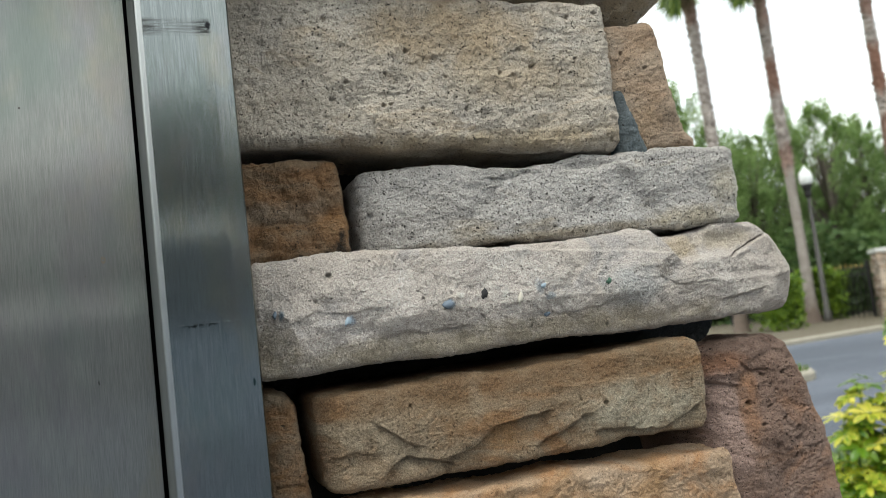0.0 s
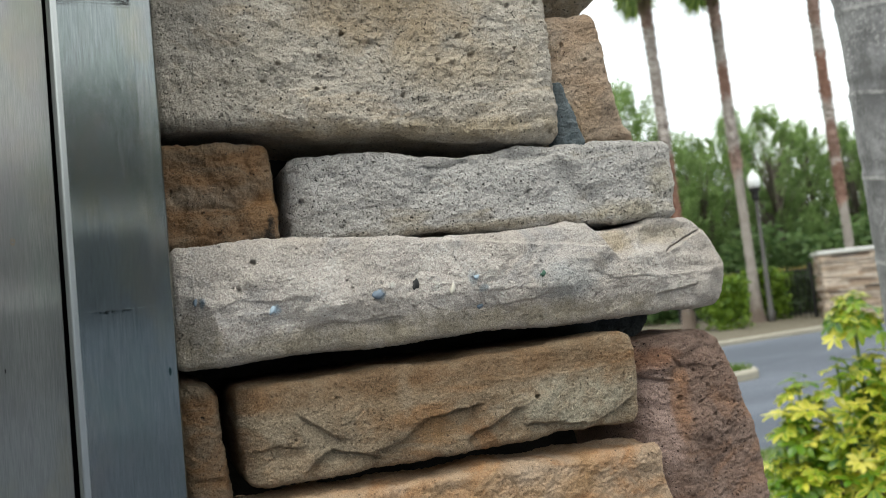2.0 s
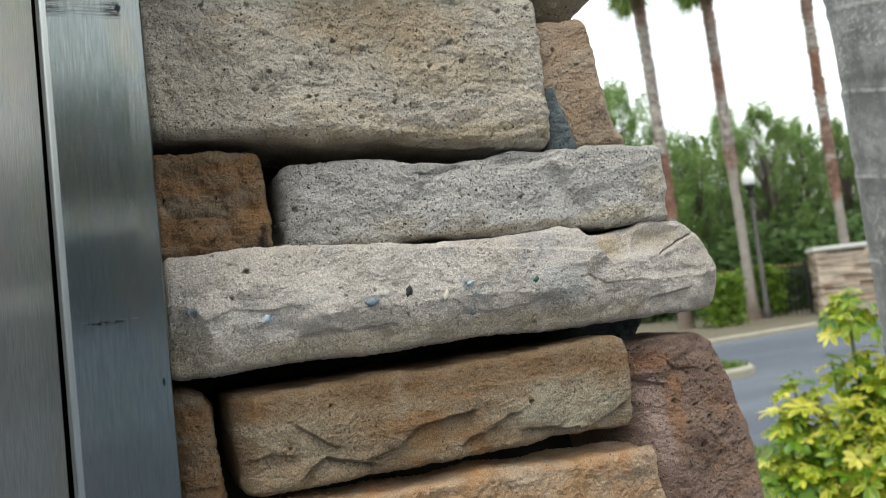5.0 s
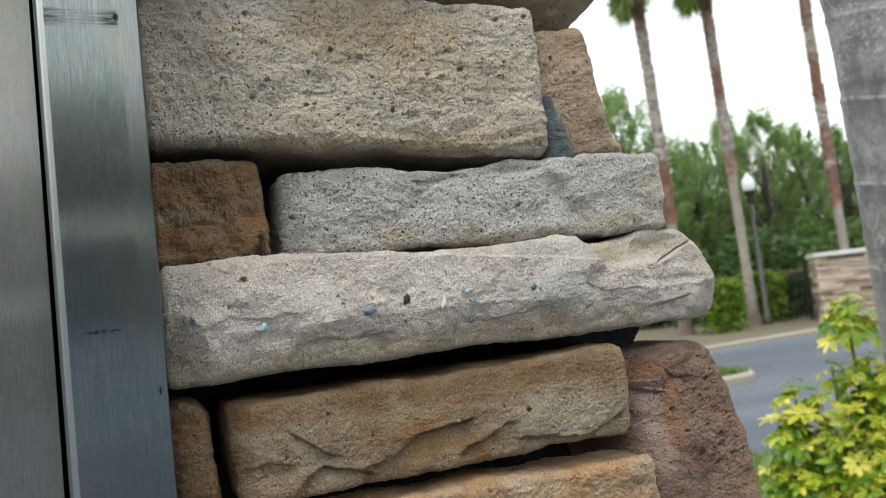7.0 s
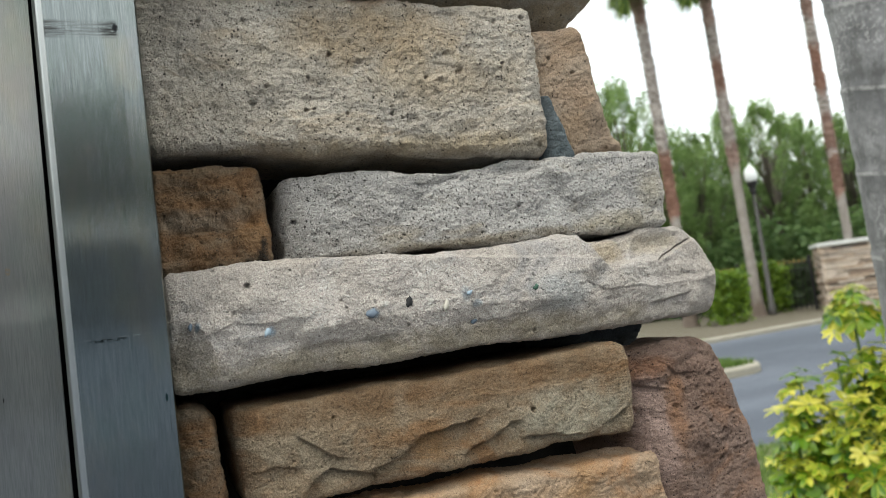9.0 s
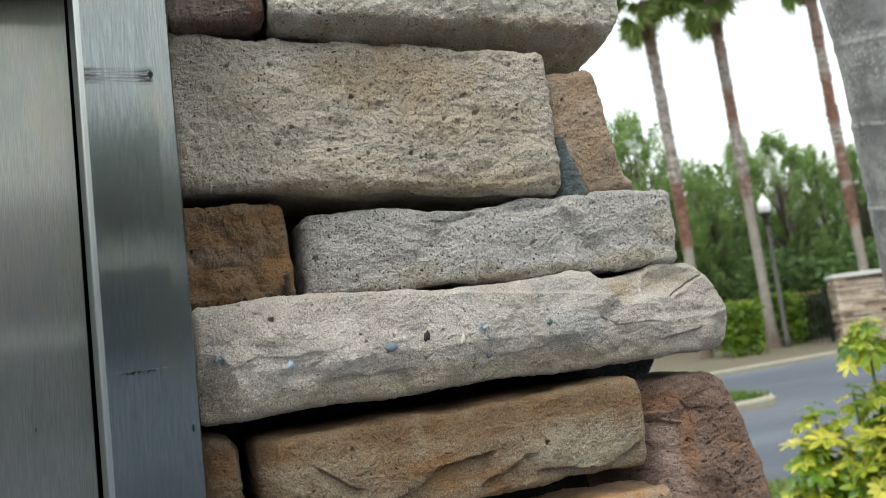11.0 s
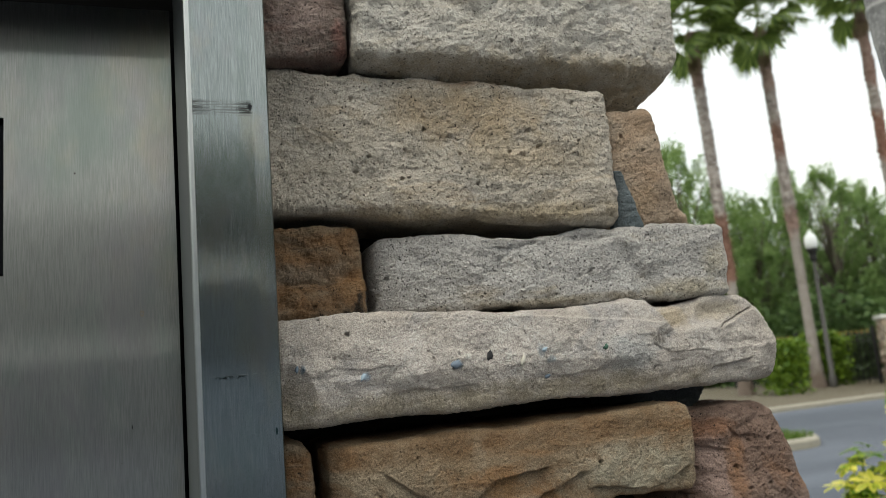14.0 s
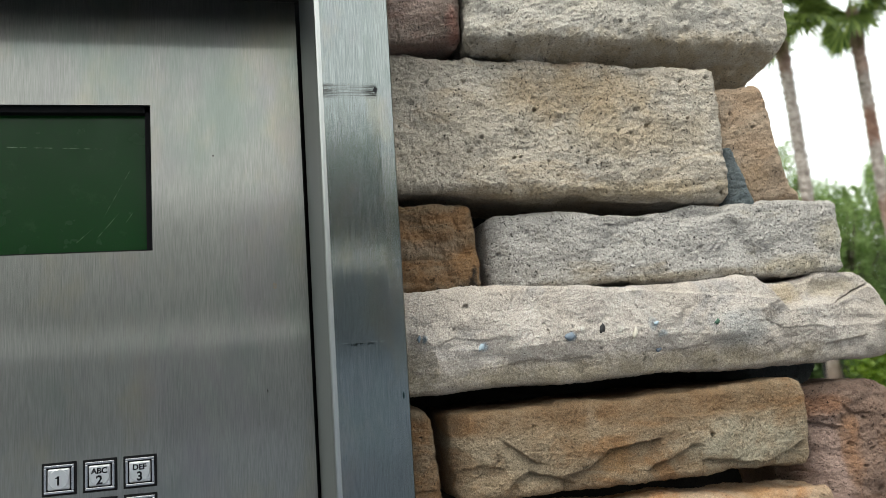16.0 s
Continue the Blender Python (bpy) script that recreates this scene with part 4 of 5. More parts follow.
def broken_profile(u, v, x, z):
    back = -0.002 * np.sin(np.pi * np.clip(v, 0, 1)) + 0.9 * np.clip(0.037 - x, 0, 0.02)
    back = back - lip(x, z, ((0.150, 1.2065), (0.174, 1.2052), (0.192, 1.2046), (0.216, 1.2040)), 0.0014, 0.018, 0.0008)
    back = back + lip(x, z, ((0.090, 1.1775), (0.1064, 1.1816), (0.1182, 1.1902), (0.1327, 1.1920), (0.152, 1.1935)), 0.0062, 0.026)
    back = back + lip(x, z, ((0.1420, 1.1760), (0.1561, 1.1819), (0.1697, 1.1880), (0.176, 1.1885)), 0.0050, 0.020, 0.002)
    back = back + lip(x, z, ((0.176, 1.1790), (0.192, 1.1775), (0.2185, 1.1735), (0.2288, 1.1772), (0.2378, 1.1820), (0.244, 1.1850)), 0.0048, 0.020)
    back = back + lip(x, z, ((0.0540, 1.2020), (0.0638, 1.1944), (0.0711, 1.1880), (0.0790, 1.1860)), 0.0030, 0.014)
    back = back + lip(x, z, ((0.0560, 1.1720), (0.0630, 1.1795), (0.0704, 1.1820), (0.0760, 1.1800), (0.0850, 1.1775), (0.0973, 1.1735)), 0.0055, 0.016)
    return back + lip(x, z, ((0.030, 1.1850), (0.042, 1.1880), (0.056, 1.1840)), 0.0022, 0.012)


stone(M_BROWN, "tan-brown stone with a broken face", (0.0265, 1.2165), (0.2495, 1.2210), (0.2475, 1.1695), (0.0285, 1.1665), 0.024, 0.014, seed=21, r=0.005, profile=broken_profile, rough=0.75, wave=0.0016, pits=0.2, broken=1.0, broken_where=lambda u, v, x, z: 0.2 + 0.8 * step_to(1.197 - z, -0.004, 0.006))


def pumice_warp(u, v):
    return 0.008 * np.sin(np.pi * v) * u - 0.006 * np.sin(np.pi * np.clip(v * 1.1, 0, 1)) * (1 - u), 0 * u


PUMICE_HOLES = ((0.2830, 1.1775, 0.0013, 0.004), (0.2935, 1.1930, 0.0013, 0.003), (0.3010, 1.1830, 0.0010, 0.003), (0.2890, 1.1640, 0.0013, 0.003), (0.3040, 1.1655, 0.0016, 0.003), (0.3120, 1.1600, 0.0012, 0.003), (0.2985, 1.1500, 0.0021, 0.003), (0.3100, 1.1420, 0.0014, 0.003), (0.2950, 1.1740, 0.0010, 0.003), (0.3060, 1.1935, 0.0010, 0.003))


def pumice_profile(u, v, x, z):
    """A lobed top over a hollow, a paler face on one side set back behind a crease."""
    crease = np.interp(z, (1.10, 1.15, 1.18, 1.20, 1.22), (0.287, 0.2800, 0.2800, 0.2840, 0.290))
    left = (1 - step_to(x, crease - 0.006, crease + 0.004)) * (1 - step_to(z, 1.190, 1.1965))
    back = 0.0035 * left + 0.75 * np.clip(crease - 0.004 - x, 0, 0.02)
    back = back + lip(x, z, ((0.2500, 1.1950), (0.2620, 1.1935), (0.2720, 1.1905), (0.2810, 1.1890)), 0.0045, 0.014)
    return back + lip(x, z, ((0.279, 1.2040), (0.286, 1.1975), (0.297, 1.1965)), 0.0030, 0.008)


stone(M_RED, "red-brown pitted stone standing upright", (0.2565, 1.2135), (0.313, 1.2175), (0.341, 1.085), (0.275, 1.085), 0.020, 0.016, seed=22, r=0.008, warp=pumice_warp, profile=pumice_profile, rough=1.0, pits=2.6, wave=0.0035, holes=PUMICE_HOLES)
# fifth course
stone(M_ORANGE, "orange-tan stone with a chipped face", (0.020, 1.1612), (0.2640, 1.1545), (0.2700, 1.098), (0.020, 1.098), 0.019, 0.017, depth=0.03, seed=23, r=0.0045, rough=1.0, wave=0.0012, pits=0.3, layered=0.3)
stone(M_BROWN, "tan-brown stone", (0.0005, 1.145), (0.017, 1.155), (0.017, 1.098), (0.0005, 1.098), 0.032, 0.03, seed=24, r=0.006, rough=0.7)


def pebble(name, x, z, size, material, label, seed):
    """A small chip set into the long stone's face."""
    bm = bmesh.new()
    bmesh.ops.create_icosphere(bm, subdivisions=2, radius=1.0)
    rs = random.Random(seed)
    for v in bm.verts:
        f = 1 + 0.75 * noise.noise(v.co * 1.7 + Vector((seed, 0, 0)))
        v.co = Vector((x + v.co.x * size[0] * f + v.co.z * size[0] * 0.5 * rs.uniform(0.98, 1.02), v.co.y * 0.0009, z + v.co.z * size[1] * f))
    hit, place, _, _ = long_stone.ray_cast(Vector((x, -0.2, z)), Vector((0, 1, 0)))
    for v in bm.verts:
        v.co.y += place.y - 0.0003
    return part(name, bm, material, long_stone, label, smooth=True)


CHIP_DARK = Mat("dark_chip", 0.85).colour((0.025, 0.025, 0.026)).m
CHIP_GREEN = Mat("green_chip", 0.8).colour((0.05, 0.11, 0.075)).m
CHIP_SLATE = Mat("slate_chip", 0.7).colour((0.16, 0.20, 0.25)).m
CHIP_BLUE = Mat("pale_blue_chip", 0.7).colour((0.36, 0.45, 0.53)).m
CHIP_CREAM = Mat("cream_chip", 0.8).colour((0.62, 0.58, 0.49)).m
pebble("chip", 0.1195, 1.2595, (0.0017, 0.0027), CHIP_DARK, "black chip", 1)
pebble("chip", 0.1935, 1.2590, (0.0016, 0.0016), CHIP_GREEN, "green chip", 4)
pebble("chip", 0.0985, 1.2562, (0.0026, 0.0021), CHIP_SLATE, "slate-grey chip", 7)
pebble("chip", 0.0460, 1.2535, (0.0016, 0.0022), CHIP_BLUE, "pale blue chip", 9)
pebble("chip", 0.0105, 1.2610, (0.0010, 0.0022), CHIP_SLATE, "slate-grey chip", 12)
pebble("chip", 0.1390, 1.2555, (0.0014, 0.0030), CHIP_CREAM, "cream chip", 15)
pebble("chip", 0.1540, 1.2605, (0.0017, 0.0014), CHIP_BLUE, "pale blue chip", 17)
pebble("chip", 0.1570, 1.2450, (0.0017, 0.0012), CHIP_SLATE, "slate-grey chip", 20)


# ---------------------------------------------------------------- the entry intercom
intercom = tagged(new("entry_intercom"), "brushed stainless steel gate intercom set into the stone pier", "intercom")
FRAME_Y, PANEL_Y = -0.0052, 0.0440
BOX_X0, BOX_X1, BOX_Z0, BOX_Z1 = -0.42, 0.0, 1.0, 1.519


def rail(length, wide=0.041):
    """A folded steel rail: rolled inner lip, flat face, face bent back to the outer edge. Runs along +z, outer edge at x = 0."""
    outline = [(-wide - 0.0047, 0.050), (-wide - 0.0034, 0.036), (-wide, 0.0012), (-wide + 0.0005, 0.0003), (-wide + 0.0013, 0.0), (-wide + 0.003, -0.0002), (-0.0088, 0.0), (-0.0082, 0.00004), (-0.0006, 0.0017), (0.0, 0.0026), (0.0, 0.115), (-0.004, 0.115), (-0.004, 0.03), (-wide + 0.001, 0.03), (-wide - 0.003, 0.051)]
    bm = bmesh.new()
    lo = [bm.verts.new((x, y, 0)) for x, y in outline]
    hi = [bm.verts.new((x, y, length)) for x, y in outline]
    n = len(outline)
    for i in range(n):
        side = bm.faces.new((lo[i], lo[(i + 1) % n], hi[(i + 1) % n], hi[i]))
        # rounded edge faces take the painted highlight, inner faces the lip
        side.material_index = 2 if i in (2, 3, 4) else 1 if i < 2 else 0
    bm.faces.new(lo[::-1])
    bm.faces.new(hi)
    bmesh.ops.recalc_face_normals(bm, faces=bm.faces)
    return bm


def placed(bm, m):
    bmesh.ops.transform(bm, matrix=m, verts=bm.verts)
    return bm


def coat(ob, inner):
    ob.data.materials.append(inner)
    ob.data.materials.append(EDGE)


high = BOX_Z1 - BOX_Z0
lean = Matrix.Translation((0, FRAME_Y, 1.25)) @ Matrix.Rotation(radians(2.5), 4, "X") @ Matrix.Translation((0, 0, BOX_Z0 - 1.25))
coat(part("frame_rail", placed(rail(high), lean), STEEL_FRAME, intercom), LIP)
coat(part("frame_rail", placed(rail(high), Matrix.Translation((BOX_X0, FRAME_Y, BOX_Z0)) @ Matrix.Scale(-1, 4, (1, 0, 0))), STEEL_FRAME, intercom), LIP)
wide = BOX_X1 - BOX_X0 - 0.084
# top rail: inner steel faces get the shade-dark colour instead of LIP
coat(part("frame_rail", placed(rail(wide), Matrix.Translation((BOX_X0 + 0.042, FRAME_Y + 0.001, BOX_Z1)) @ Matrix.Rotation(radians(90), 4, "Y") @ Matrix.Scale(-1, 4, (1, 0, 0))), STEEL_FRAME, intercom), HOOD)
coat(part("frame_rail", placed(rail(wide), Matrix.Translation((BOX_X0 + 0.042, FRAME_Y + 0.001, BOX_Z0)) @ Matrix.Rotation(radians(90), 4, "Y")), STEEL_FRAME, intercom), LIP)
part("housing", boxed(BOX_X0 + 0.004, -0.0045, 0.0585, 0.109, BOX_Z0 + 0.005, BOX_Z1 - 0.005), BLACK, intercom, "black inside of the housing")

# unseen plate, added to darken the top of the door panel
part("shade_plate", boxed(BOX_X0 + 0.044, -0.044, -0.040, FRAME_Y + 0.002, 1.4795, 1.4825, bevel=0.0008), HOOD, intercom, "unseen dark plate added to shade the top of the door")

# the door panel with a real opening for the display
LCD = (-0.29347, -0.1331, 1.321, 1.4066)
bm = bmesh.new()
px0, px1, pz0, pz1 = BOX_X0 + 0.05, -0.0478, BOX_Z0 + 0.05, 1.4935
xs, zs = (px0, LCD[0], LCD[1], px1), (pz0, LCD[2], LCD[3], pz1)
fr = [[bm.verts.new((x, PANEL_Y, z)) for z in zs] for x in xs]
for i in range(3):
    for j in range(3):
        if (i, j) != (1, 1):
            bm.faces.new((fr[i][j], fr[i + 1][j], fr[i + 1][j + 1], fr[i][j + 1]))
made = bmesh.ops.extrude_face_region(bm, geom=list(bm.faces))
bmesh.ops.translate(bm, vec=(0, 0.0025, 0), verts=[g for g in made["geom"] if isinstance(g, bmesh.types.BMVert)])
bmesh.ops.recalc_face_normals(bm, faces=bm.faces)
part("door_panel", bm, STEEL_PANEL, intercom, "recessed brushed steel door with upright grain")

bm = bmesh.new()
for dims in ((LCD[0] - 0.004, LCD[0] + 0.0035, LCD[2], LCD[3]), (LCD[1] - 0.0035, LCD[1] + 0.004, LCD[2], LCD[3]), (LCD[0], LCD[1], LCD[2] - 0.004, LCD[2] + 0.0012), (LCD[0], LCD[1], LCD[3] - 0.0035, LCD[3] + 0.004)):
    box(bm, dims[0], dims[1], PANEL_Y + 0.003, PANEL_Y + 0.0105, dims[2], dims[3])
display = part("display", bm, BLACK, intercom, "dark green unlit display in a black surround")
part("screen", boxed(LCD[0] - 0.002, LCD[1] + 0.002, PANEL_Y + 0.0085, PANEL_Y + 0.0125, LCD[2] - 0.002, LCD[3] + 0.002), SCREEN, display, "scratched dark green screen")


def lettering(text, size, x, z, y, parent):
    """Raised ink letters, centred on x and standing on z."""
    cu = bpy.data.curves.new("legend", "FONT")
    cu.body, cu.size, cu.align_x, cu.extrude, cu.offset = text, size, "CENTER", 0.00008, size * 0.032
    tmp = new("legend_curve", cu)
    bpy.context.view_layer.update()
    me = bpy.data.meshes.new_from_object(tmp.evaluated_get(bpy.context.evaluated_depsgraph_get()))
    bpy.data.objects.remove(tmp)
    bpy.data.curves.remove(cu)
    if text == "1":
        bm = bmesh.new()
        bm.from_mesh(me)
        flag = bmesh.ops.create_cube(bm, size=1.0)["verts"]
        bmesh.ops.transform(bm, matrix=Matrix.Translation((-size * 0.10, size * 0.60, 0)) @ Matrix.Rotation(radians(38), 4, "Z") @ Matrix.Diagonal((size * 0.26, size * 0.10, 0.00016, 1)), verts=flag)
        bm.to_mesh(me)
        bm.free()
    me.transform(pose(x, y, z, 90, 0, 0))
    me.materials.clear()
    return part("legend", me, INK, parent, "black printed legend " + text)


def key(x, z, letters="", digit=""):
    """A square metal key: black gasket, chrome bezel, dished cap with its legend."""
    s = 0.0081
    y = PANEL_Y
    k = part("key", boxed(x - s - 0.0004, x + s + 0.0004, y - 0.0007, y + 0.002, z - s - 0.0004, z + s + 0.0004, bevel=0.0003), BLACK, intercom, "square metal keypad key")
    bm = bmesh.new()
    s1, s0 = s - 0.0008, s - 0.0021
    for a in (((-s1, s1), (s0, s1)), ((-s1, s1), (-s1, -s0)), ((-s1, -s0), (-s0, s0)), ((s0, s1), (-s0, s0))):
        box(bm, x + a[0][0], x + a[0][1], y - 0.0016, y - 0.0004, z + a[1][0], z + a[1][1], bevel=0.0003)
    part("bezel", bm, CHROME, k, "polished bezel")
    s2 = s0 - 0.0006
    part("cap", boxed(x - s2, x + s2, y - 0.0022, y - 0.0003, z - s2, z + s2, bevel=0.0007), KEY_FACE, k, "brushed cap")
    bm = bmesh.new()
    bmesh.ops.create_cone(bm, cap_ends=True, segments=32, radius1=s2 * 0.97, radius2=s2 * 0.9, depth=0.0006)
    bmesh.ops.transform(bm, matrix=Matrix.Translation((x, y - 0.0024, z)) @ Matrix.Rotation(radians(90), 4, "X"), verts=bm.verts)
    part("disc", bm, KEY_FACE, k, "round raised face")
    if letters:
        lettering(letters, 0.0041, x, z + 0.0012, y - 0.00285, k)
    if digit:
        lettering(digit, 0.0063, x, z - (0.0043 if letters else 0.0028), y - 0.00285, k)


KEY_X, KEY_Z, PITCH_X, PITCH_Z = -0.18137, 1.2009, 0.02003, 0.02003
for i, (letters, digit) in enumerate((("", "1"), ("ABC", "2"), ("DEF", "3"))):
    key(KEY_X + i * PITCH_X, KEY_Z, letters, digit)
    key(KEY_X + i * PITCH_X, KEY_Z - PITCH_Z)


# ---------------------------------------------------------------- the near grey palm trunk
def near_trunk():
    r0, cx, cy = 0.107, 1.165, 0.475
    nz, na = 520, 96
    zs, an = np.linspace(0, 3.0, nz), np.linspace(0, 2 * math.pi, na, endpoint=False)
    gz, ga = np.meshgrid(zs, an, indexing="ij")
    gz, ga = gz.ravel(), ga.ravel()
    unit = np.stack([np.cos(ga) * 0.11, np.sin(ga) * 0.11, gz], 1)
    rad = r0 - 0.016 * (1 - step_to(gz, 1.60, 1.86)) - 0.005 * (1 - step_to(gz, 1.1, 1.45)) + 0.004 * gnoise(unit, 7, 60) + 0.0015 * gnoise(unit, 30, 61) + 0.02 * np.exp(-gz / 0.2)
    tilt = 0.004 * gnoise(unit, 6, 62) + 0.26 * (0.59 * np.cos(ga) - 0.81 * np.sin(ga)) * 0.1
    for k in range(20):
        zc = 0.147 + 0.137 * k
        d = gz + tilt - zc
        rad += 0.0019 * np.exp(-(d / 0.004) ** 2) - 0.0012 * np.exp(-((d - 0.015) / 0.01) ** 2)
    v = np.stack([cx + rad * np.cos(ga), cy + rad * np.sin(ga), gz - 0.02], 1)
    i, j = np.meshgrid(np.arange(nz - 1), np.arange(na), indexing="ij")
    i, j = i.ravel(), j.ravel()
    f = np.stack([i * na + j, i * na + (j + 1) % na, (i + 1) * na + (j + 1) % na, (i + 1) * na + j], 1)
    palm = tagged(new("palm_tree"), "smooth grey ringed palm trunk with pale lichen spots", "palm tree")
    part("trunk", grid_mesh("trunk", v, f), NEAR_TRUNK, palm)


near_trunk()


# ---------------------------------------------------------------- the variegated shrub
def palmate_mesh(seed, leaflets=8, long=0.072, wide=0.028, inner=None, outer=None):
    """An umbrella leaf: leaflets round one point, each a curved, pointed blade with a fold, green along the middle and yellow along the margin. Stalk along -z."""
    rs = random.Random(seed)
    v, f, tone = [], [], []
    across = (-1, -0.5, 0, 0.5, 1)
    for k in range(leaflets):
        a = 2 * math.pi * k / leaflets + rs.uniform(-0.15, 0.15)
        ln, droop = long * rs.uniform(0.7, 1.1), rs.uniform(0.1, 0.65)
        ca, sa = math.cos(a), math.sin(a)
        base = len(v)
        split = rs.random()
        for s, w in ((0.1, 0.06), (0.32, 0.34), (0.58, 0.5), (0.82, 0.38), (1.0, 0.04)):
            out, dz = ln * s, 0.016 * s - droop * ln * s * s * 0.7
            for side in across:
                hw = wide * w * side
                v.append((ca * out - sa * hw, sa * out + ca * hw, dz + 0.006 * abs(side) * w))
        for r in range(4):
            for c in range(4):
                q = base + r * 5 + c
                f.append((q, q + 1, q + 6, q + 5))
                tone.append(0 if (c in (1, 2) and split > 0.25 and r < 3) or (split > 0.8 and c == 0) else 1)
    me = grid_mesh("leaf", np.array(v), np.array(f))
    me.materials.append(inner)
    me.materials.append(outer)
    me.polygons.foreach_set("material_index", tone)
    return me


def shrub(x, y):
    rs = random.Random(5)
    top = tagged(new("shrub"), "yellow-variegated umbrella shrub with glossy palmate leaves", "shrub")
    top.location = (x, y, 0)
    kinds = []
    for s in range(8):
        inner, outer = ((MID_LEAF, VARIEGATED), (GREEN_LEAF, VARIEGATED), (GREEN_LEAF, MID_LEAF), (MID_LEAF, YELLOW_LEAF), (GREEN_LEAF, MID_LEAF), (MID_LEAF, MID_LEAF), (MID_LEAF, VARIEGATED), (VARIEGATED, YELLOW_LEAF))[s]
        kinds.append(palmate_mesh(s, rs.choice((7, 8, 9)), 0.068 + 0.007 * (s % 3), 0.027, inner, outer))
    # upright stems: across the view, in depth, height of the tip, leaves
    plan = [(0, 0, 1.135, 26), (0.04, 0.02, 0.94, 13), (0.11, 0, 0.92, 14), (0.18, 0.03, 0.87, 14), (-0.07, 0.01, 0.92, 8), (0.02, -0.06, 0.84, 13), (0.10, -0.08, 0.80, 14), (0.22, -0.04, 0.78, 14),
            (-0.20, 0, 0.86, 15), (-0.24, -0.04, 0.77, 12), (-0.14, -0.06, 0.73, 12), (-0.04, -0.1, 0.72, 14), (0.06, -0.14, 0.70, 14), (0.17, -0.12, 0.68, 14), (0.29, -0.04, 0.80, 12), (0.30, -0.12, 0.64, 12),
            (-0.28, -0.08, 0.60, 14), (-0.20, -0.14, 0.61, 14), (-0.10, -0.18, 0.58, 14), (0.01, -0.2, 0.60, 14), (0.12, -0.22, 0.56, 14), (0.24, -0.2, 0.54, 14), (-0.34, -0.1, 0.46, 12), (-0.24, -0.22, 0.46, 14), (-0.12, -0.27, 0.44, 14), (0.02, -0.3, 0.45, 14), (0.15, -0.3, 0.42, 12),
            (-0.12, 0.12, 0.66, 10), (0.02, 0.16, 0.78, 10), (0.14, 0.16, 0.76, 10), (-0.26, 0.08, 0.56, 10), (0.36, 0.02, 0.72, 10), (0.36, -0.14, 0.5, 10)]
    ca, sa = math.cos(radians(-49)), math.sin(radians(-49))
    for a0, b0, h, count in plan:
        sx, sy = a0 * ca - b0 * sa, a0 * sa + b0 * ca
        bend = [(sx * 0.25, sy * 0.25, -0.03), (sx * 0.7, sy * 0.7, h * 0.4), (sx * 0.95, sy * 0.95, h * 0.75), (sx, sy, h)]
        bm = bmesh.new()
        tube(bm, bend, (0.011, 0.009, 0.007, 0.004), 6)
        part("stem", bm, BARK if h < 0.7 else GREEN_STEM, top)
        deep = 0.145 if h > 1.1 else 0.19
        for k in range(count):
            s = (k + 0.5) / count
            z = h + 0.02 - deep * s + rs.uniform(-0.012, 0.012)
            a = k * 2.4 + rs.uniform(-0.4, 0.4)
            reach = (0.015 + 0.075 * s ** 0.7) * rs.uniform(0.75, 1.2)
            t = z / h
            px, py = sx * (0.3 + 0.7 * t) + math.cos(a) * reach, sy * (0.3 + 0.7 * t) + math.sin(a) * reach
            leaf = new("leaf", kinds[rs.randrange(8)])
            leaf.parent = top
            size = rs.uniform(0.7, 1.1) * (0.6 + 0.4 * min(1, s * 2.5)) * (0.85 if h > 1.1 else 1.0)
            lean = 0.15 + 0.95 * s + rs.uniform(-0.2, 0.3)
            leaf.matrix_local = Matrix.Translation((px, py, z)) @ Matrix.Rotation(a, 4, "Z") @ Matrix.Rotation(lean, 4, "Y") @ Matrix.Rotation(rs.uniform(0, 6.3), 4, "Z") @ Matrix.Diagonal((size, size, size, 1))
    return top


GREEN_STEM = Mat("green_stem", 0.6).colour((0.10, 0.16, 0.035)).m
shrub(2.212, 1.546)


# ---------------------------------------------------------------- far planting: hedge, palms, woods
EYE_X, EYE_Y = -0.017, -0.365


def at_bearing(az, dist):
    return EYE_X + dist * math.sin(radians(az)), EYE_Y + dist * math.cos(radians(az))


def hedge(x0, y0, x1, y1, deep, high, label, seed, count=9000, leaf=HEDGE_LEAF):
    rs = np.random.RandomState(seed)
    s, d, h = rs.rand(count), rs.rand(count) - 0.5, rs.rand(count) ** 0.6
    shell = rs.rand(count) < 0.75
    pick = rs.rand(count)
    h = np.where(shell & (pick < 0.4), 0.93 + 0.07 * rs.rand(count), h)
    d = np.where(shell & (pick >= 0.4), np.where(rs.rand(count) < 0.8, -0.5, 0.5) + 0.06 * rs.normal(size=count), d)
    along = np.array([x1 - x0, y1 - y0])
    ln = np.linalg.norm(along)
    side = np.array([-along[1], along[0]]) / ln
    p = np.stack([x0 + along[0] * s + side[0] * d * deep, y0 + along[1] * s + side[1] * d * deep, high * h], 1)
    q = np.stack([s * ln, d * 0, d * 0], 1)
    p[:, 2] *= 1 + 0.16 * gnoise(q, 1.6, seed)
    p += 0.06 * rs.normal(size=p.shape)
    p[:, 2] = np.maximum(p[:, 2], 0.04)
    ob = tagged(part("hedge", leaf_cloud("hedge", p, 0.055, seed), leaf), label, "hedge", kind="stuff")
    return ob


hedge(*at_bearing(40.35, 18.6), *at_bearing(42.55, 18.9), 0.8, 1.16, "bright green clipped hedge along the bed", 31, 5000)
hedge(*at_bearing(43.2, 21.2), *at_bearing(45.75, 21.0), 0.8, 1.22, "rounded bright green bush beside the lamp post", 33, 4200)
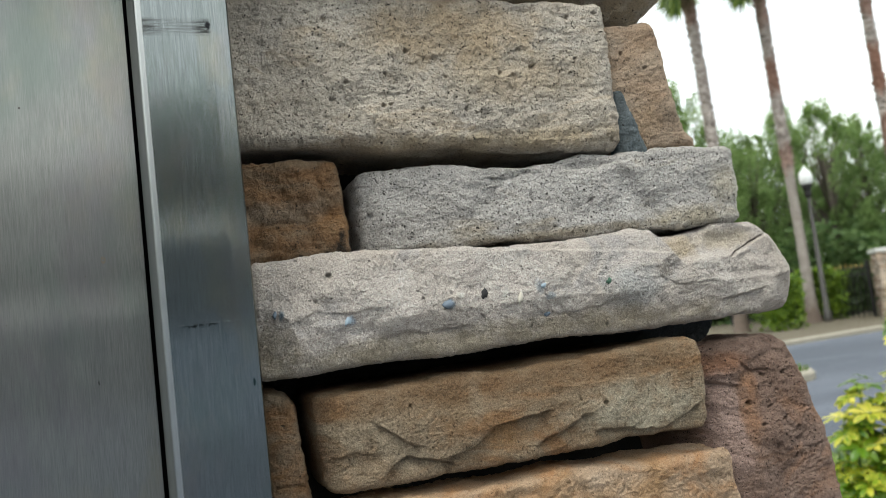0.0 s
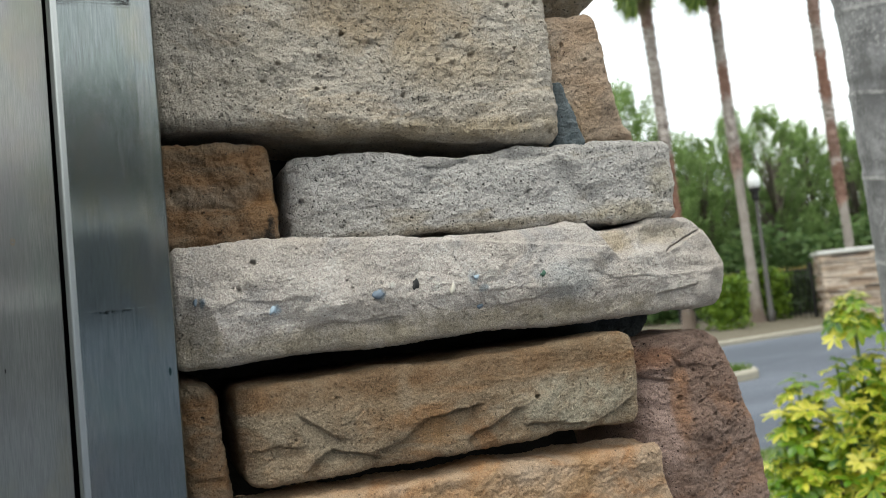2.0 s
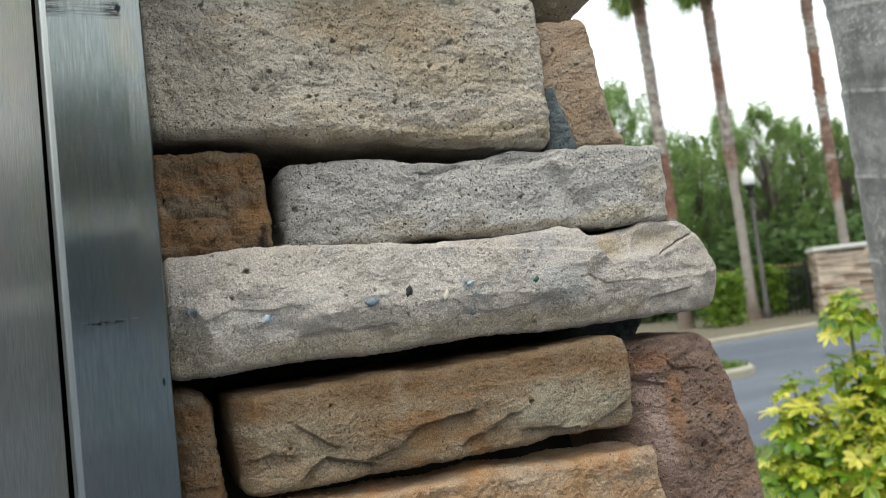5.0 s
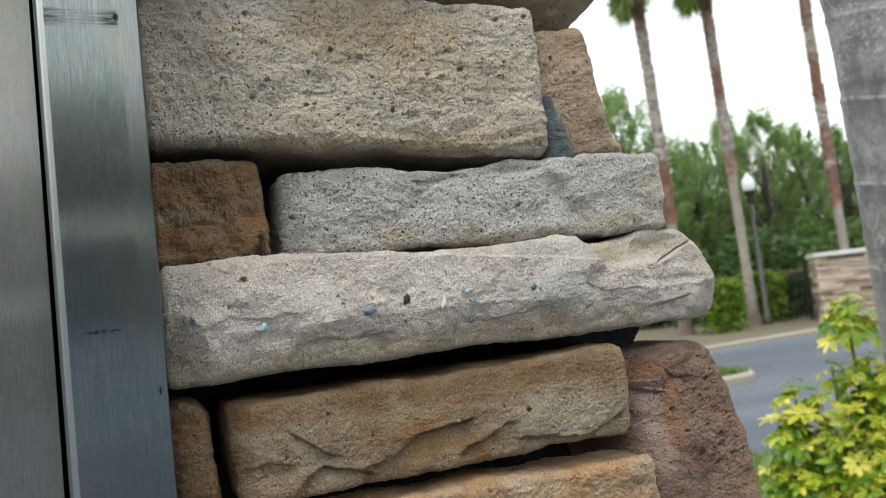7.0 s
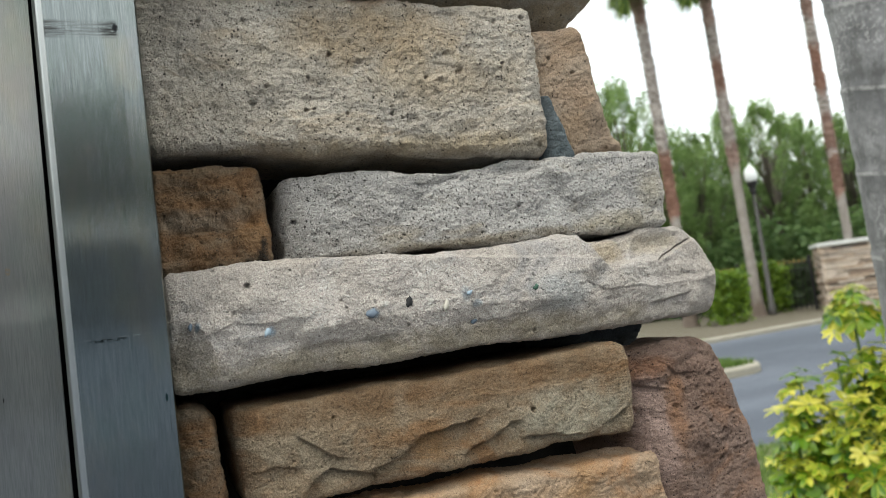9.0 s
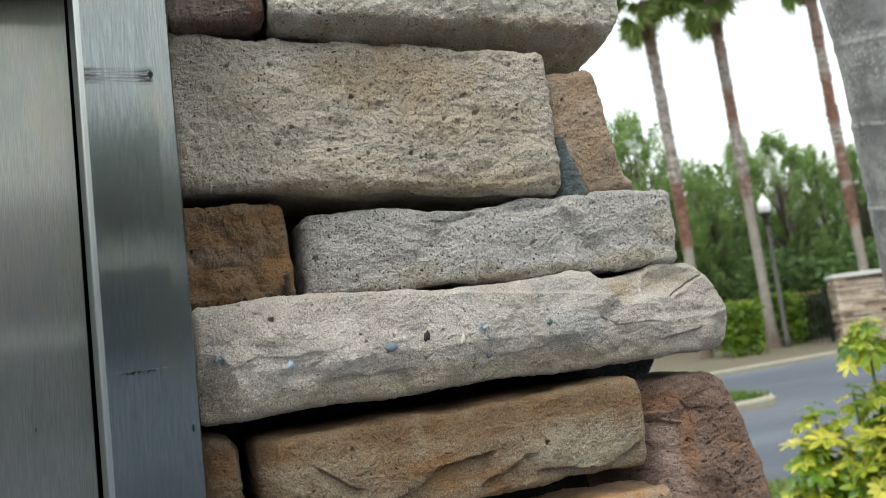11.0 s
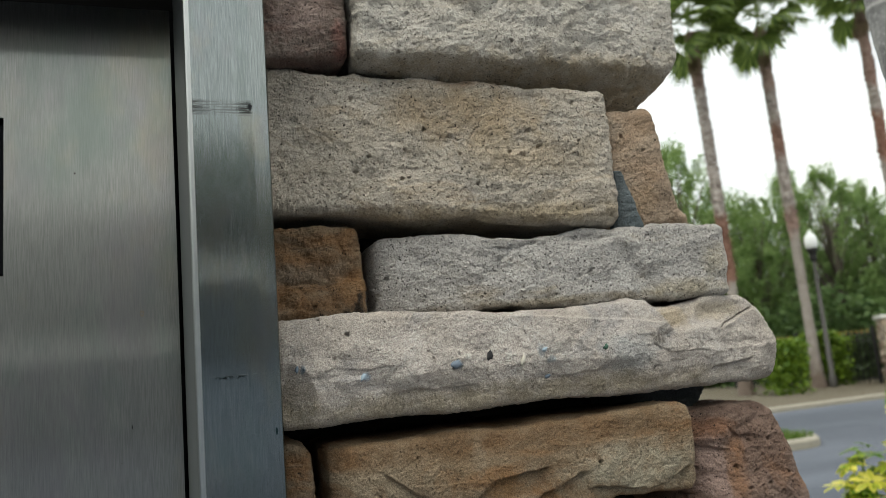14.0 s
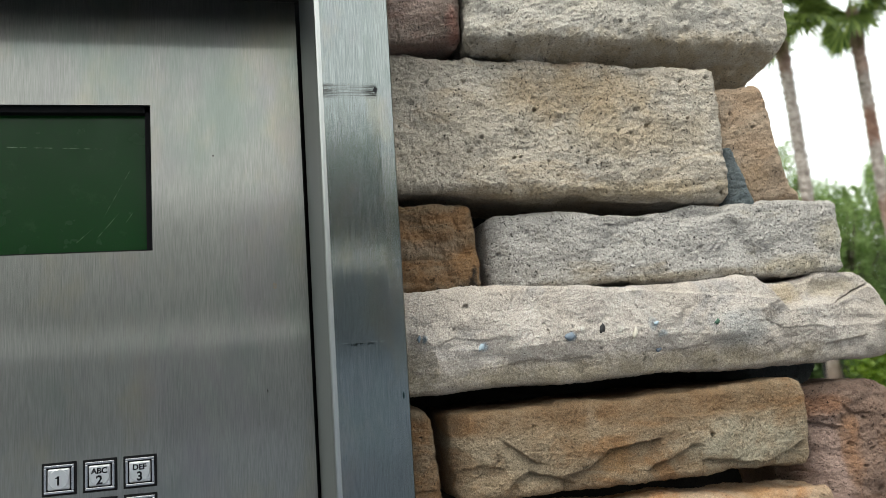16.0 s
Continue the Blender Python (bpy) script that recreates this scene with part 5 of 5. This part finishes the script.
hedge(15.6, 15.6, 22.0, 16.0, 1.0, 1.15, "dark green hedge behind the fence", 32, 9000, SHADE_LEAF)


def fan_mesh(seed, material, blades=26, size=0.78):
    """A fan frond: a stalk, then folded pointed blades with drooping tips; grows along +x."""
    rs = random.Random(seed)
    v, f = [], []

    def quad(a, b, c, d):
        n = len(v)
        v.extend((a, b, c, d))
        f.append((n, n + 1, n + 2, n + 3))

    quad((0, -0.02, 0), (0, 0.02, 0), (0.72, 0.012, 0.03), (0.72, -0.012, 0.03))
    for k in range(blades):
        a = radians(-115 + 230 * k / (blades - 1)) + rs.uniform(-0.03, 0.03)
        ln = size * (1 - 0.28 * abs(a) / 2) * rs.uniform(0.88, 1.08)
        ca, sa = math.cos(a), math.sin(a)
        w = 0.055 * size
        mid = (0.72 + ca * ln * 0.6, sa * ln * 0.6, 0.03 - 0.02 * ln)
        tip = (0.72 + ca * ln, sa * ln, 0.03 - rs.uniform(0.12, 0.4) * ln)
        n = len(v)
        v.extend(((0.72, 0, 0.03), (mid[0] - sa * w, mid[1] + ca * w, mid[2] + 0.02), tip, (mid[0] + sa * w, mid[1] - ca * w, mid[2] - 0.01)))
        f.append((n, n + 1, n + 2, n + 3))
    me = grid_mesh("frond", np.array(v), np.array(f), False)
    me.materials.append(material)
    return me


FRONDS = [fan_mesh(s, FROND) for s in range(3)]
DEADS = [fan_mesh(s + 9, DEAD_FROND, 16, 0.6) for s in range(2)]


def fan_palm(x, y, high, seed, label, red, smooth, tilt=0.0, r=0.112):
    """A tall fan palm: rough tapered trunk with old leaf boots, fronds all round the top, a few dead ones hanging."""
    rs = random.Random(seed)
    palm = tagged(new("palm_tree"), label, "palm tree", "fan palms by the road")
    palm.location = (x, y, 0.02)
    nz, na = int(high / 0.035), 28
    zs, an = np.linspace(0, high, nz), np.linspace(0, 2 * math.pi, na, endpoint=False)
    gz, ga = np.meshgrid(zs, an, indexing="ij")
    gz, ga = gz.ravel(), ga.ravel()
    unit = np.stack([np.cos(ga), np.sin(ga), gz * 1.0], 1)
    boots = step_to(gz, smooth - 0.1, smooth + 0.3)
    saw = np.mod(gz * 5.2 + 0.5 * np.sin(ga * 4 + np.floor(gz * 5.2) * 2.1) + 0.3 * gnoise(unit, 2, seed), 1.0)
    rad = r * (1 + 1.15 * np.exp(-gz / 0.4)) + 0.012 * gnoise(unit, 3, seed) + boots * (0.085 * saw ** 2 - 0.02) * (0.5 + 1.1 * np.abs(gnoise(unit, 1.3, seed + 2)) * 2) + 0.006 * gnoise(unit, 9, seed + 1)
    lean = 0.10 * np.sin(gz / high * 2.2 + seed) + tilt * gz
    v = np.stack([rad * np.cos(ga) + lean - lean[0], rad * np.sin(ga), gz - 0.05], 1)
    i, j = np.meshgrid(np.arange(nz - 1), np.arange(na), indexing="ij")
    i, j = i.ravel(), j.ravel()
    f = np.stack([i * na + j, i * na + (j + 1) % na, (i + 1) * na + (j + 1) % na, (i + 1) * na + j], 1)
    # old leaf stubs standing off the trunk
    stubs, ends = [v], [f.tolist()]
    count = len(v)
    for k in range(int((high - smooth) * 26)):
        a, z0 = rs.uniform(0, 2 * math.pi), rs.uniform(smooth, high - 0.1)
        at = float(np.interp(z0, zs, lean[::na])) - float(lean[0])
        c = Vector((math.cos(a), math.sin(a), 0))
        t = Vector((-c.y, c.x, 0))
        w, up, off = rs.uniform(0.03, 0.05), rs.uniform(0.07, 0.17), rs.uniform(0.045, 0.11)
        base = Vector((at, 0, z0)) + c * (r - 0.02)
        stubs.append(np.array([base - t * w, base + t * w, base + c * off + Vector((0, 0, up)) + t * w * 0.4, base + c * off + Vector((0, 0, up)) - t * w * 0.4]))
        ends.append([[count, count + 1, count + 2, count + 3]])
        count += 4
    v, f = np.concatenate(stubs), np.array([q for e in ends for q in e])
    part("trunk", grid_mesh("trunk", v, f), palm_bark("palm_bark", red, smooth, seed), palm, "rough grey and red-brown trunk")
    tx = float(lean[-1] - lean[0])
    for k in range(34):
        up = 84 - (104 if k < 31 else 136) * (k / 33) ** 0.75 + rs.uniform(-14, 14)
        m = Matrix.Translation((tx, 0, high + 0.10 + 0.35 * (1 - k / 33))) @ Matrix.Rotation(k * 2.4 + rs.uniform(-0.2, 0.2), 4, "Z") @ Matrix.Rotation(radians(-up), 4, "Y") @ Matrix.Rotation(rs.uniform(-0.5, 0.5), 4, "X")
        s = rs.uniform(0.75, 1.2)
        fr_ob = new("frond", FRONDS[k % 3])
        fr_ob.parent = palm
        fr_ob.matrix_local = m @ Matrix.Diagonal((s, s, s, 1))
    for k in range(3):
        m = Matrix.Translation((tx, 0, high - 0.25)) @ Matrix.Rotation(k * 2.1 + rs.uniform(-0.3, 0.3), 4, "Z") @ Matrix.Rotation(radians(rs.uniform(74, 87)), 4, "Y") @ Matrix.Diagonal((0.8, 0.45, 1, 1))
        d = new("dead_frond", DEADS[k % 2])
        d.parent = palm
        d.matrix_local = m
    return palm


fan_palm(*at_bearing(39.12, 19.2), 8.9, 1, "tall fan palm with grey trunk and red-brown patches", ((2.6, 4.1, 1.0), (7.4, 10, 0.6)), 2.6, -0.006)
fan_palm(*at_bearing(43.65, 20.4), 9.1, 2, "tall fan palm with a pale smooth lower trunk", ((3.7, 4.2, 0.7), (5.85, 6.35, 0.9), (7.4, 10, 0.65)), 3.7, 0.009)
fan_palm(*at_bearing(49.85, 22.5), 10.0, 3, "tall fan palm with reddish trunk behind the pier", ((2.8, 3.7, 0.9), (4.15, 4.75, 0.8), (5.7, 6.7, 1.0), (7.6, 10, 0.7)), 2.8)


def lamp_post(x, y):
    """A dark slim post with a collar and a white acorn globe."""
    lamp = tagged(new("street_lamp"), "dark slim lamp post with a white acorn globe", "street lamp")
    lamp.location = (x, y, 0.05)
    bm = bmesh.new()
    tube(bm, [(0, 0, -0.1), (0, 0, 0.25), (0, 0, 0.3), (0, 0, 3.15), (0, 0, 3.22)], (0.10, 0.09, 0.066, 0.036, 0.042), 12)
    part("pole", bm, POST_GREY, lamp, "weathered grey pole")
    bm = bmesh.new()
    tube(bm, [(0, 0, 2.98), (0, 0, 3.03), (0, 0, 3.08), (0, 0, 3.2), (0, 0, 3.24), (0, 0, 3.30)], (0.05, 0.09, 0.075, 0.095, 0.13, 0.125), 14)
    part("collar", bm, IRON, lamp)
    bm = bmesh.new()
    tube(bm, [(0, 0, 3.28), (0, 0, 3.36), (0, 0, 3.48), (0, 0, 3.56), (0, 0, 3.62), (0, 0, 3.66), (0, 0, 3.72), (0, 0, 3.75)], (0.11, 0.150, 0.156, 0.140, 0.105, 0.06, 0.03, 0.01), 18)
    part("globe", bm, LAMP_WHITE, lamp, "white frosted globe")


lamp_post(*at_bearing(44.52, 20.3))


# iron fence with spear tips
def fence(x0, y0, x1, y1, high=1.34):
    f = tagged(new("fence"), "black iron picket fence with gold spear tips", "fence")
    ln = math.hypot(x1 - x0, y1 - y0)
    m0 = Matrix.Translation((x0, y0, 0)) @ Matrix.Rotation(math.atan2(y1 - y0, x1 - x0), 4, "Z")
    f.matrix_world = m0
    n = int(ln / 0.125)
    picket = boxed(-0.011, 0.011, -0.011, 0.011, 0.08, high - 0.08)
    me_p = bpy.data.meshes.new("picket")
    picket.to_mesh(me_p)
    picket.free()
    me_p.materials.append(IRON)
    bm = bmesh.new()
    bmesh.ops.create_cone(bm, segments=6, radius1=0.022, radius2=0.0, depth=0.09, cap_ends=True)
    me_t = bpy.data.meshes.new("tip")
    bm.to_mesh(me_t)
    bm.free()
    me_t.materials.append(GOLD)
    for k in range(n + 1):
        for me, z in ((me_p, 0), (me_t, high - 0.035)):
            o = new("picket" if me is me_p else "spear_tip", me)
            o.parent = f
            o.matrix_local = Matrix.Translation((k * ln / n, 0, z))
    for z in (0.18, high - 0.28, high - 0.12):
        part("rail", boxed(0, ln, -0.016, 0.016, z, z + 0.035), IRON, f)
    for k in range(3):
        part("post", boxed(k * ln / 2 - 0.035, k * ln / 2 + 0.035, -0.035, 0.035, -0.05, high + 0.06, bevel=0.006), IRON, f)


fence(15.1, 13.6, 14.0, 17.2)


# entrance pier of ledge stone with a pale cap
def far_pier(az, dist, wide, deep, high):
    x, y = at_bearing(az, dist)
    pier = tagged(new("entrance_pier"), "tan ledge-stone entrance pier with a pale cap", "stone pier")
    pier.matrix_world = Matrix.Translation((x, y, 0)) @ Matrix.Rotation(radians(-42), 4, "Z")
    part("core", boxed(0.02, wide - 0.02, 0.02, deep - 0.02, -0.05, high - 0.02), CORE, pier)
    rs = random.Random(4)
    for side in range(2):
        ln = wide if side == 0 else deep
        z = 0.0
        while z < high - 0.03:
            h = rs.choice((0.035, 0.042, 0.05, 0.065))
            h = min(h, high - z)
            s = -0.01
            while s < ln:
                w = rs.uniform(0.2, 0.62)
                e = min(s + w, ln + 0.01)
                pr = rs.uniform(-0.025, 0.05)
                if side == 0:
                    part("stone", boxed(s, e - 0.006, -pr, 0.06, z, z + h - 0.010), LEDGE, pier)
                else:
                    part("stone", boxed(-pr, 0.06, s, e - 0.006, z, z + h - 0.010), LEDGE, pier)
                s = e
            z += h
    part("cap", boxed(-0.06, wide + 0.06, -0.06, deep + 0.06, high, high + 0.09, bevel=0.015), CAP, pier, "pale concrete cap")
    part("sconce", boxed(1.12, 1.26, -0.11, -0.01, high - 0.42, high - 0.22, bevel=0.02), IRON, pier, "small dark wall fitting")
    part("sconce", boxed(1.22, 1.36, -0.09, -0.01, high - 1.25, high - 1.05, bevel=0.02), IRON, pier, "small dark wall fitting")


far_pier(48.0, 19.4, 2.2, 1.6, 1.52)


# broad trees of the woods
def oak_mesh(seed, high=8.0, spread=3.2, leaves=24000, bottom=0.9, size=0.055, sprays=150, puff=(0.14, 0.55)):
    """A broad tree: trunk, limbs, and a crown of many loose sprays of small leaves with gaps between."""
    rs = np.random.RandomState(seed)
    bm = bmesh.new()
    tube(bm, [(0, 0, -0.2), (0.05, 0, high * 0.2), (0.15, 0.1, high * 0.45), (0.1, 0.1, high * 0.8)], (0.2, 0.15, 0.11, 0.03), 8)
    clumps = []
    for k in range(sprays):
        a, t = rs.uniform(0, 2 * math.pi), rs.uniform(0.0, 1.0)
        z = bottom + (high - bottom) * t
        lobe = 0.8 + 0.25 * math.sin(3 * a + seed) + 0.15 * math.sin(5 * a + 2 * seed)
        reach = spread * lobe * math.sqrt(max(0.02, 1 - (t * 1.02) ** 2.2)) * rs.uniform(0.3, 1.0)
        c = (reach * math.cos(a), reach * math.sin(a), z)
        clumps.append((c, rs.uniform(*puff)))
        if k % 4 == 0:
            s = (0.1, 0.05, max(0.4, z * 0.55))
            tube(bm, [s, (c[0] * 0.5, c[1] * 0.5, (s[2] + z) * 0.52), c], (0.06, 0.035, 0.01), 5)
    pick = rs.randint(0, len(clumps), leaves)
    base = np.array([clumps[i][0] for i in pick])
    rad = np.array([clumps[i][1] for i in pick])
    d = rs.normal(size=(leaves, 3))
    d /= np.linalg.norm(d, axis=1)[:, None]
    way = np.array([[c[0] * 0.25 + rs.normal() * 0.3, c[1] * 0.25 + rs.normal() * 0.3, 0.9] for c, _ in clumps])
    way = (way / np.linalg.norm(way, axis=1)[:, None])[pick]
    d = d * 0.62 + way * np.einsum("ij,ij->i", d, way)[:, None] * 1.0
    p = base + d * (rad * rs.rand(leaves) ** 0.5)[:, None]
    p[:, 2] = np.maximum(p[:, 2], 0.1)
    me_w = bpy.data.meshes.new("trunk")
    bm.to_mesh(me_w)
    bm.free()
    return me_w, leaf_cloud("crown", p, size, seed + 1)


OAKS = [oak_mesh(s) for s in (101, 102, 103)]


def oak(x, y, kind, scale, turn, leaf, label):
    t = tagged(new("tree"), label, "tree", "woods behind the road")
    t.matrix_world = Matrix.Translation((x, y, 0)) @ Matrix.Rotation(turn, 4, "Z") @ Matrix.Diagonal((scale, scale, scale, 1))
    for name, me, m in (("trunk", OAKS[kind][0], BARK), ("crown", OAKS[kind][1], leaf)):
        o = new(name, me)
        o.parent = t
        if not me.materials:
            me.materials.append(None)
        o.material_slots[0].link = "OBJECT"
        o.material_slots[0].material = m
    return t


_rs = random.Random(77)
for az, dist, sc in ((34.0, 26, 0.98), (36.3, 25, 0.93), (38.8, 27, 0.80), (41.0, 25.5, 0.70), (43.4, 27, 0.80), (45.6, 26, 0.78), (47.9, 27.5, 0.72), (50.3, 26, 0.66), (52.8, 27, 0.72), (55.5, 26, 0.75), (58.5, 27, 0.75)):
    oak(*at_bearing(az, dist), _rs.randrange(3), sc, _rs.uniform(0, 6.3), OAK_LEAF, "broad green tree with an uneven open crown")
for az, dist, sc in ((32, 32, 0.8), (35, 31, 0.8), (38, 33, 0.85), (41, 31.5, 0.75), (44, 33, 0.8), (47, 32, 0.8), (50, 33, 0.75), (53, 32, 0.75), (56, 32, 0.75), (60, 32, 0.75)):
    oak(*at_bearing(az, dist), _rs.randrange(3), sc, _rs.uniform(0, 6.3), DARK_LEAF, "dark green tree in the woods behind")
oak(*at_bearing(54.3, 24.5), 1, 0.60, 1.0, LIME_LEAF, "small lime-green tree at the edge of the woods")
# undergrowth that closes the woods
_r2 = np.random.RandomState(55)
_n = 30000
_az, _d = np.radians(_r2.uniform(28, 64, _n)), _r2.uniform(23.4, 28.5, _n)
_p = np.stack([EYE_X + _d * np.sin(_az), EYE_Y + _d * np.cos(_az), 3.4 * _r2.rand(_n) ** 0.9], 1)
_p[:, 2] *= 0.75 + 0.5 * gnoise(_p * np.array([1, 1, 0]), 0.5, 4)
_p[:, 2] = np.maximum(_p[:, 2], 0.05)
tagged(part("undergrowth", leaf_cloud("undergrowth", _p, 0.13, 56), DARK_LEAF), "dark green undergrowth beneath the woods", "undergrowth", kind="stuff")
# tree row across the drive, on the camera's side, seen mirrored in the steel
OAKS.append(oak_mesh(104, 5.7, 3.4, 16000, 3.02, 0.15, 72, (0.22, 0.7)))
for k in range(11):
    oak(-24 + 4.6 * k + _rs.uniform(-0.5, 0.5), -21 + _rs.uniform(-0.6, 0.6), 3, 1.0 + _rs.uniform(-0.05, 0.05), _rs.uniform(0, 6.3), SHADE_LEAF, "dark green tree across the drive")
part_wall = boxed(-40, 40, -25.2, -24.9, -0.02, 2.52)
tagged(part("wall_south", part_wall, FAR_WALL), "grey-blue rendered wall across the drive", "wall", kind="structure")
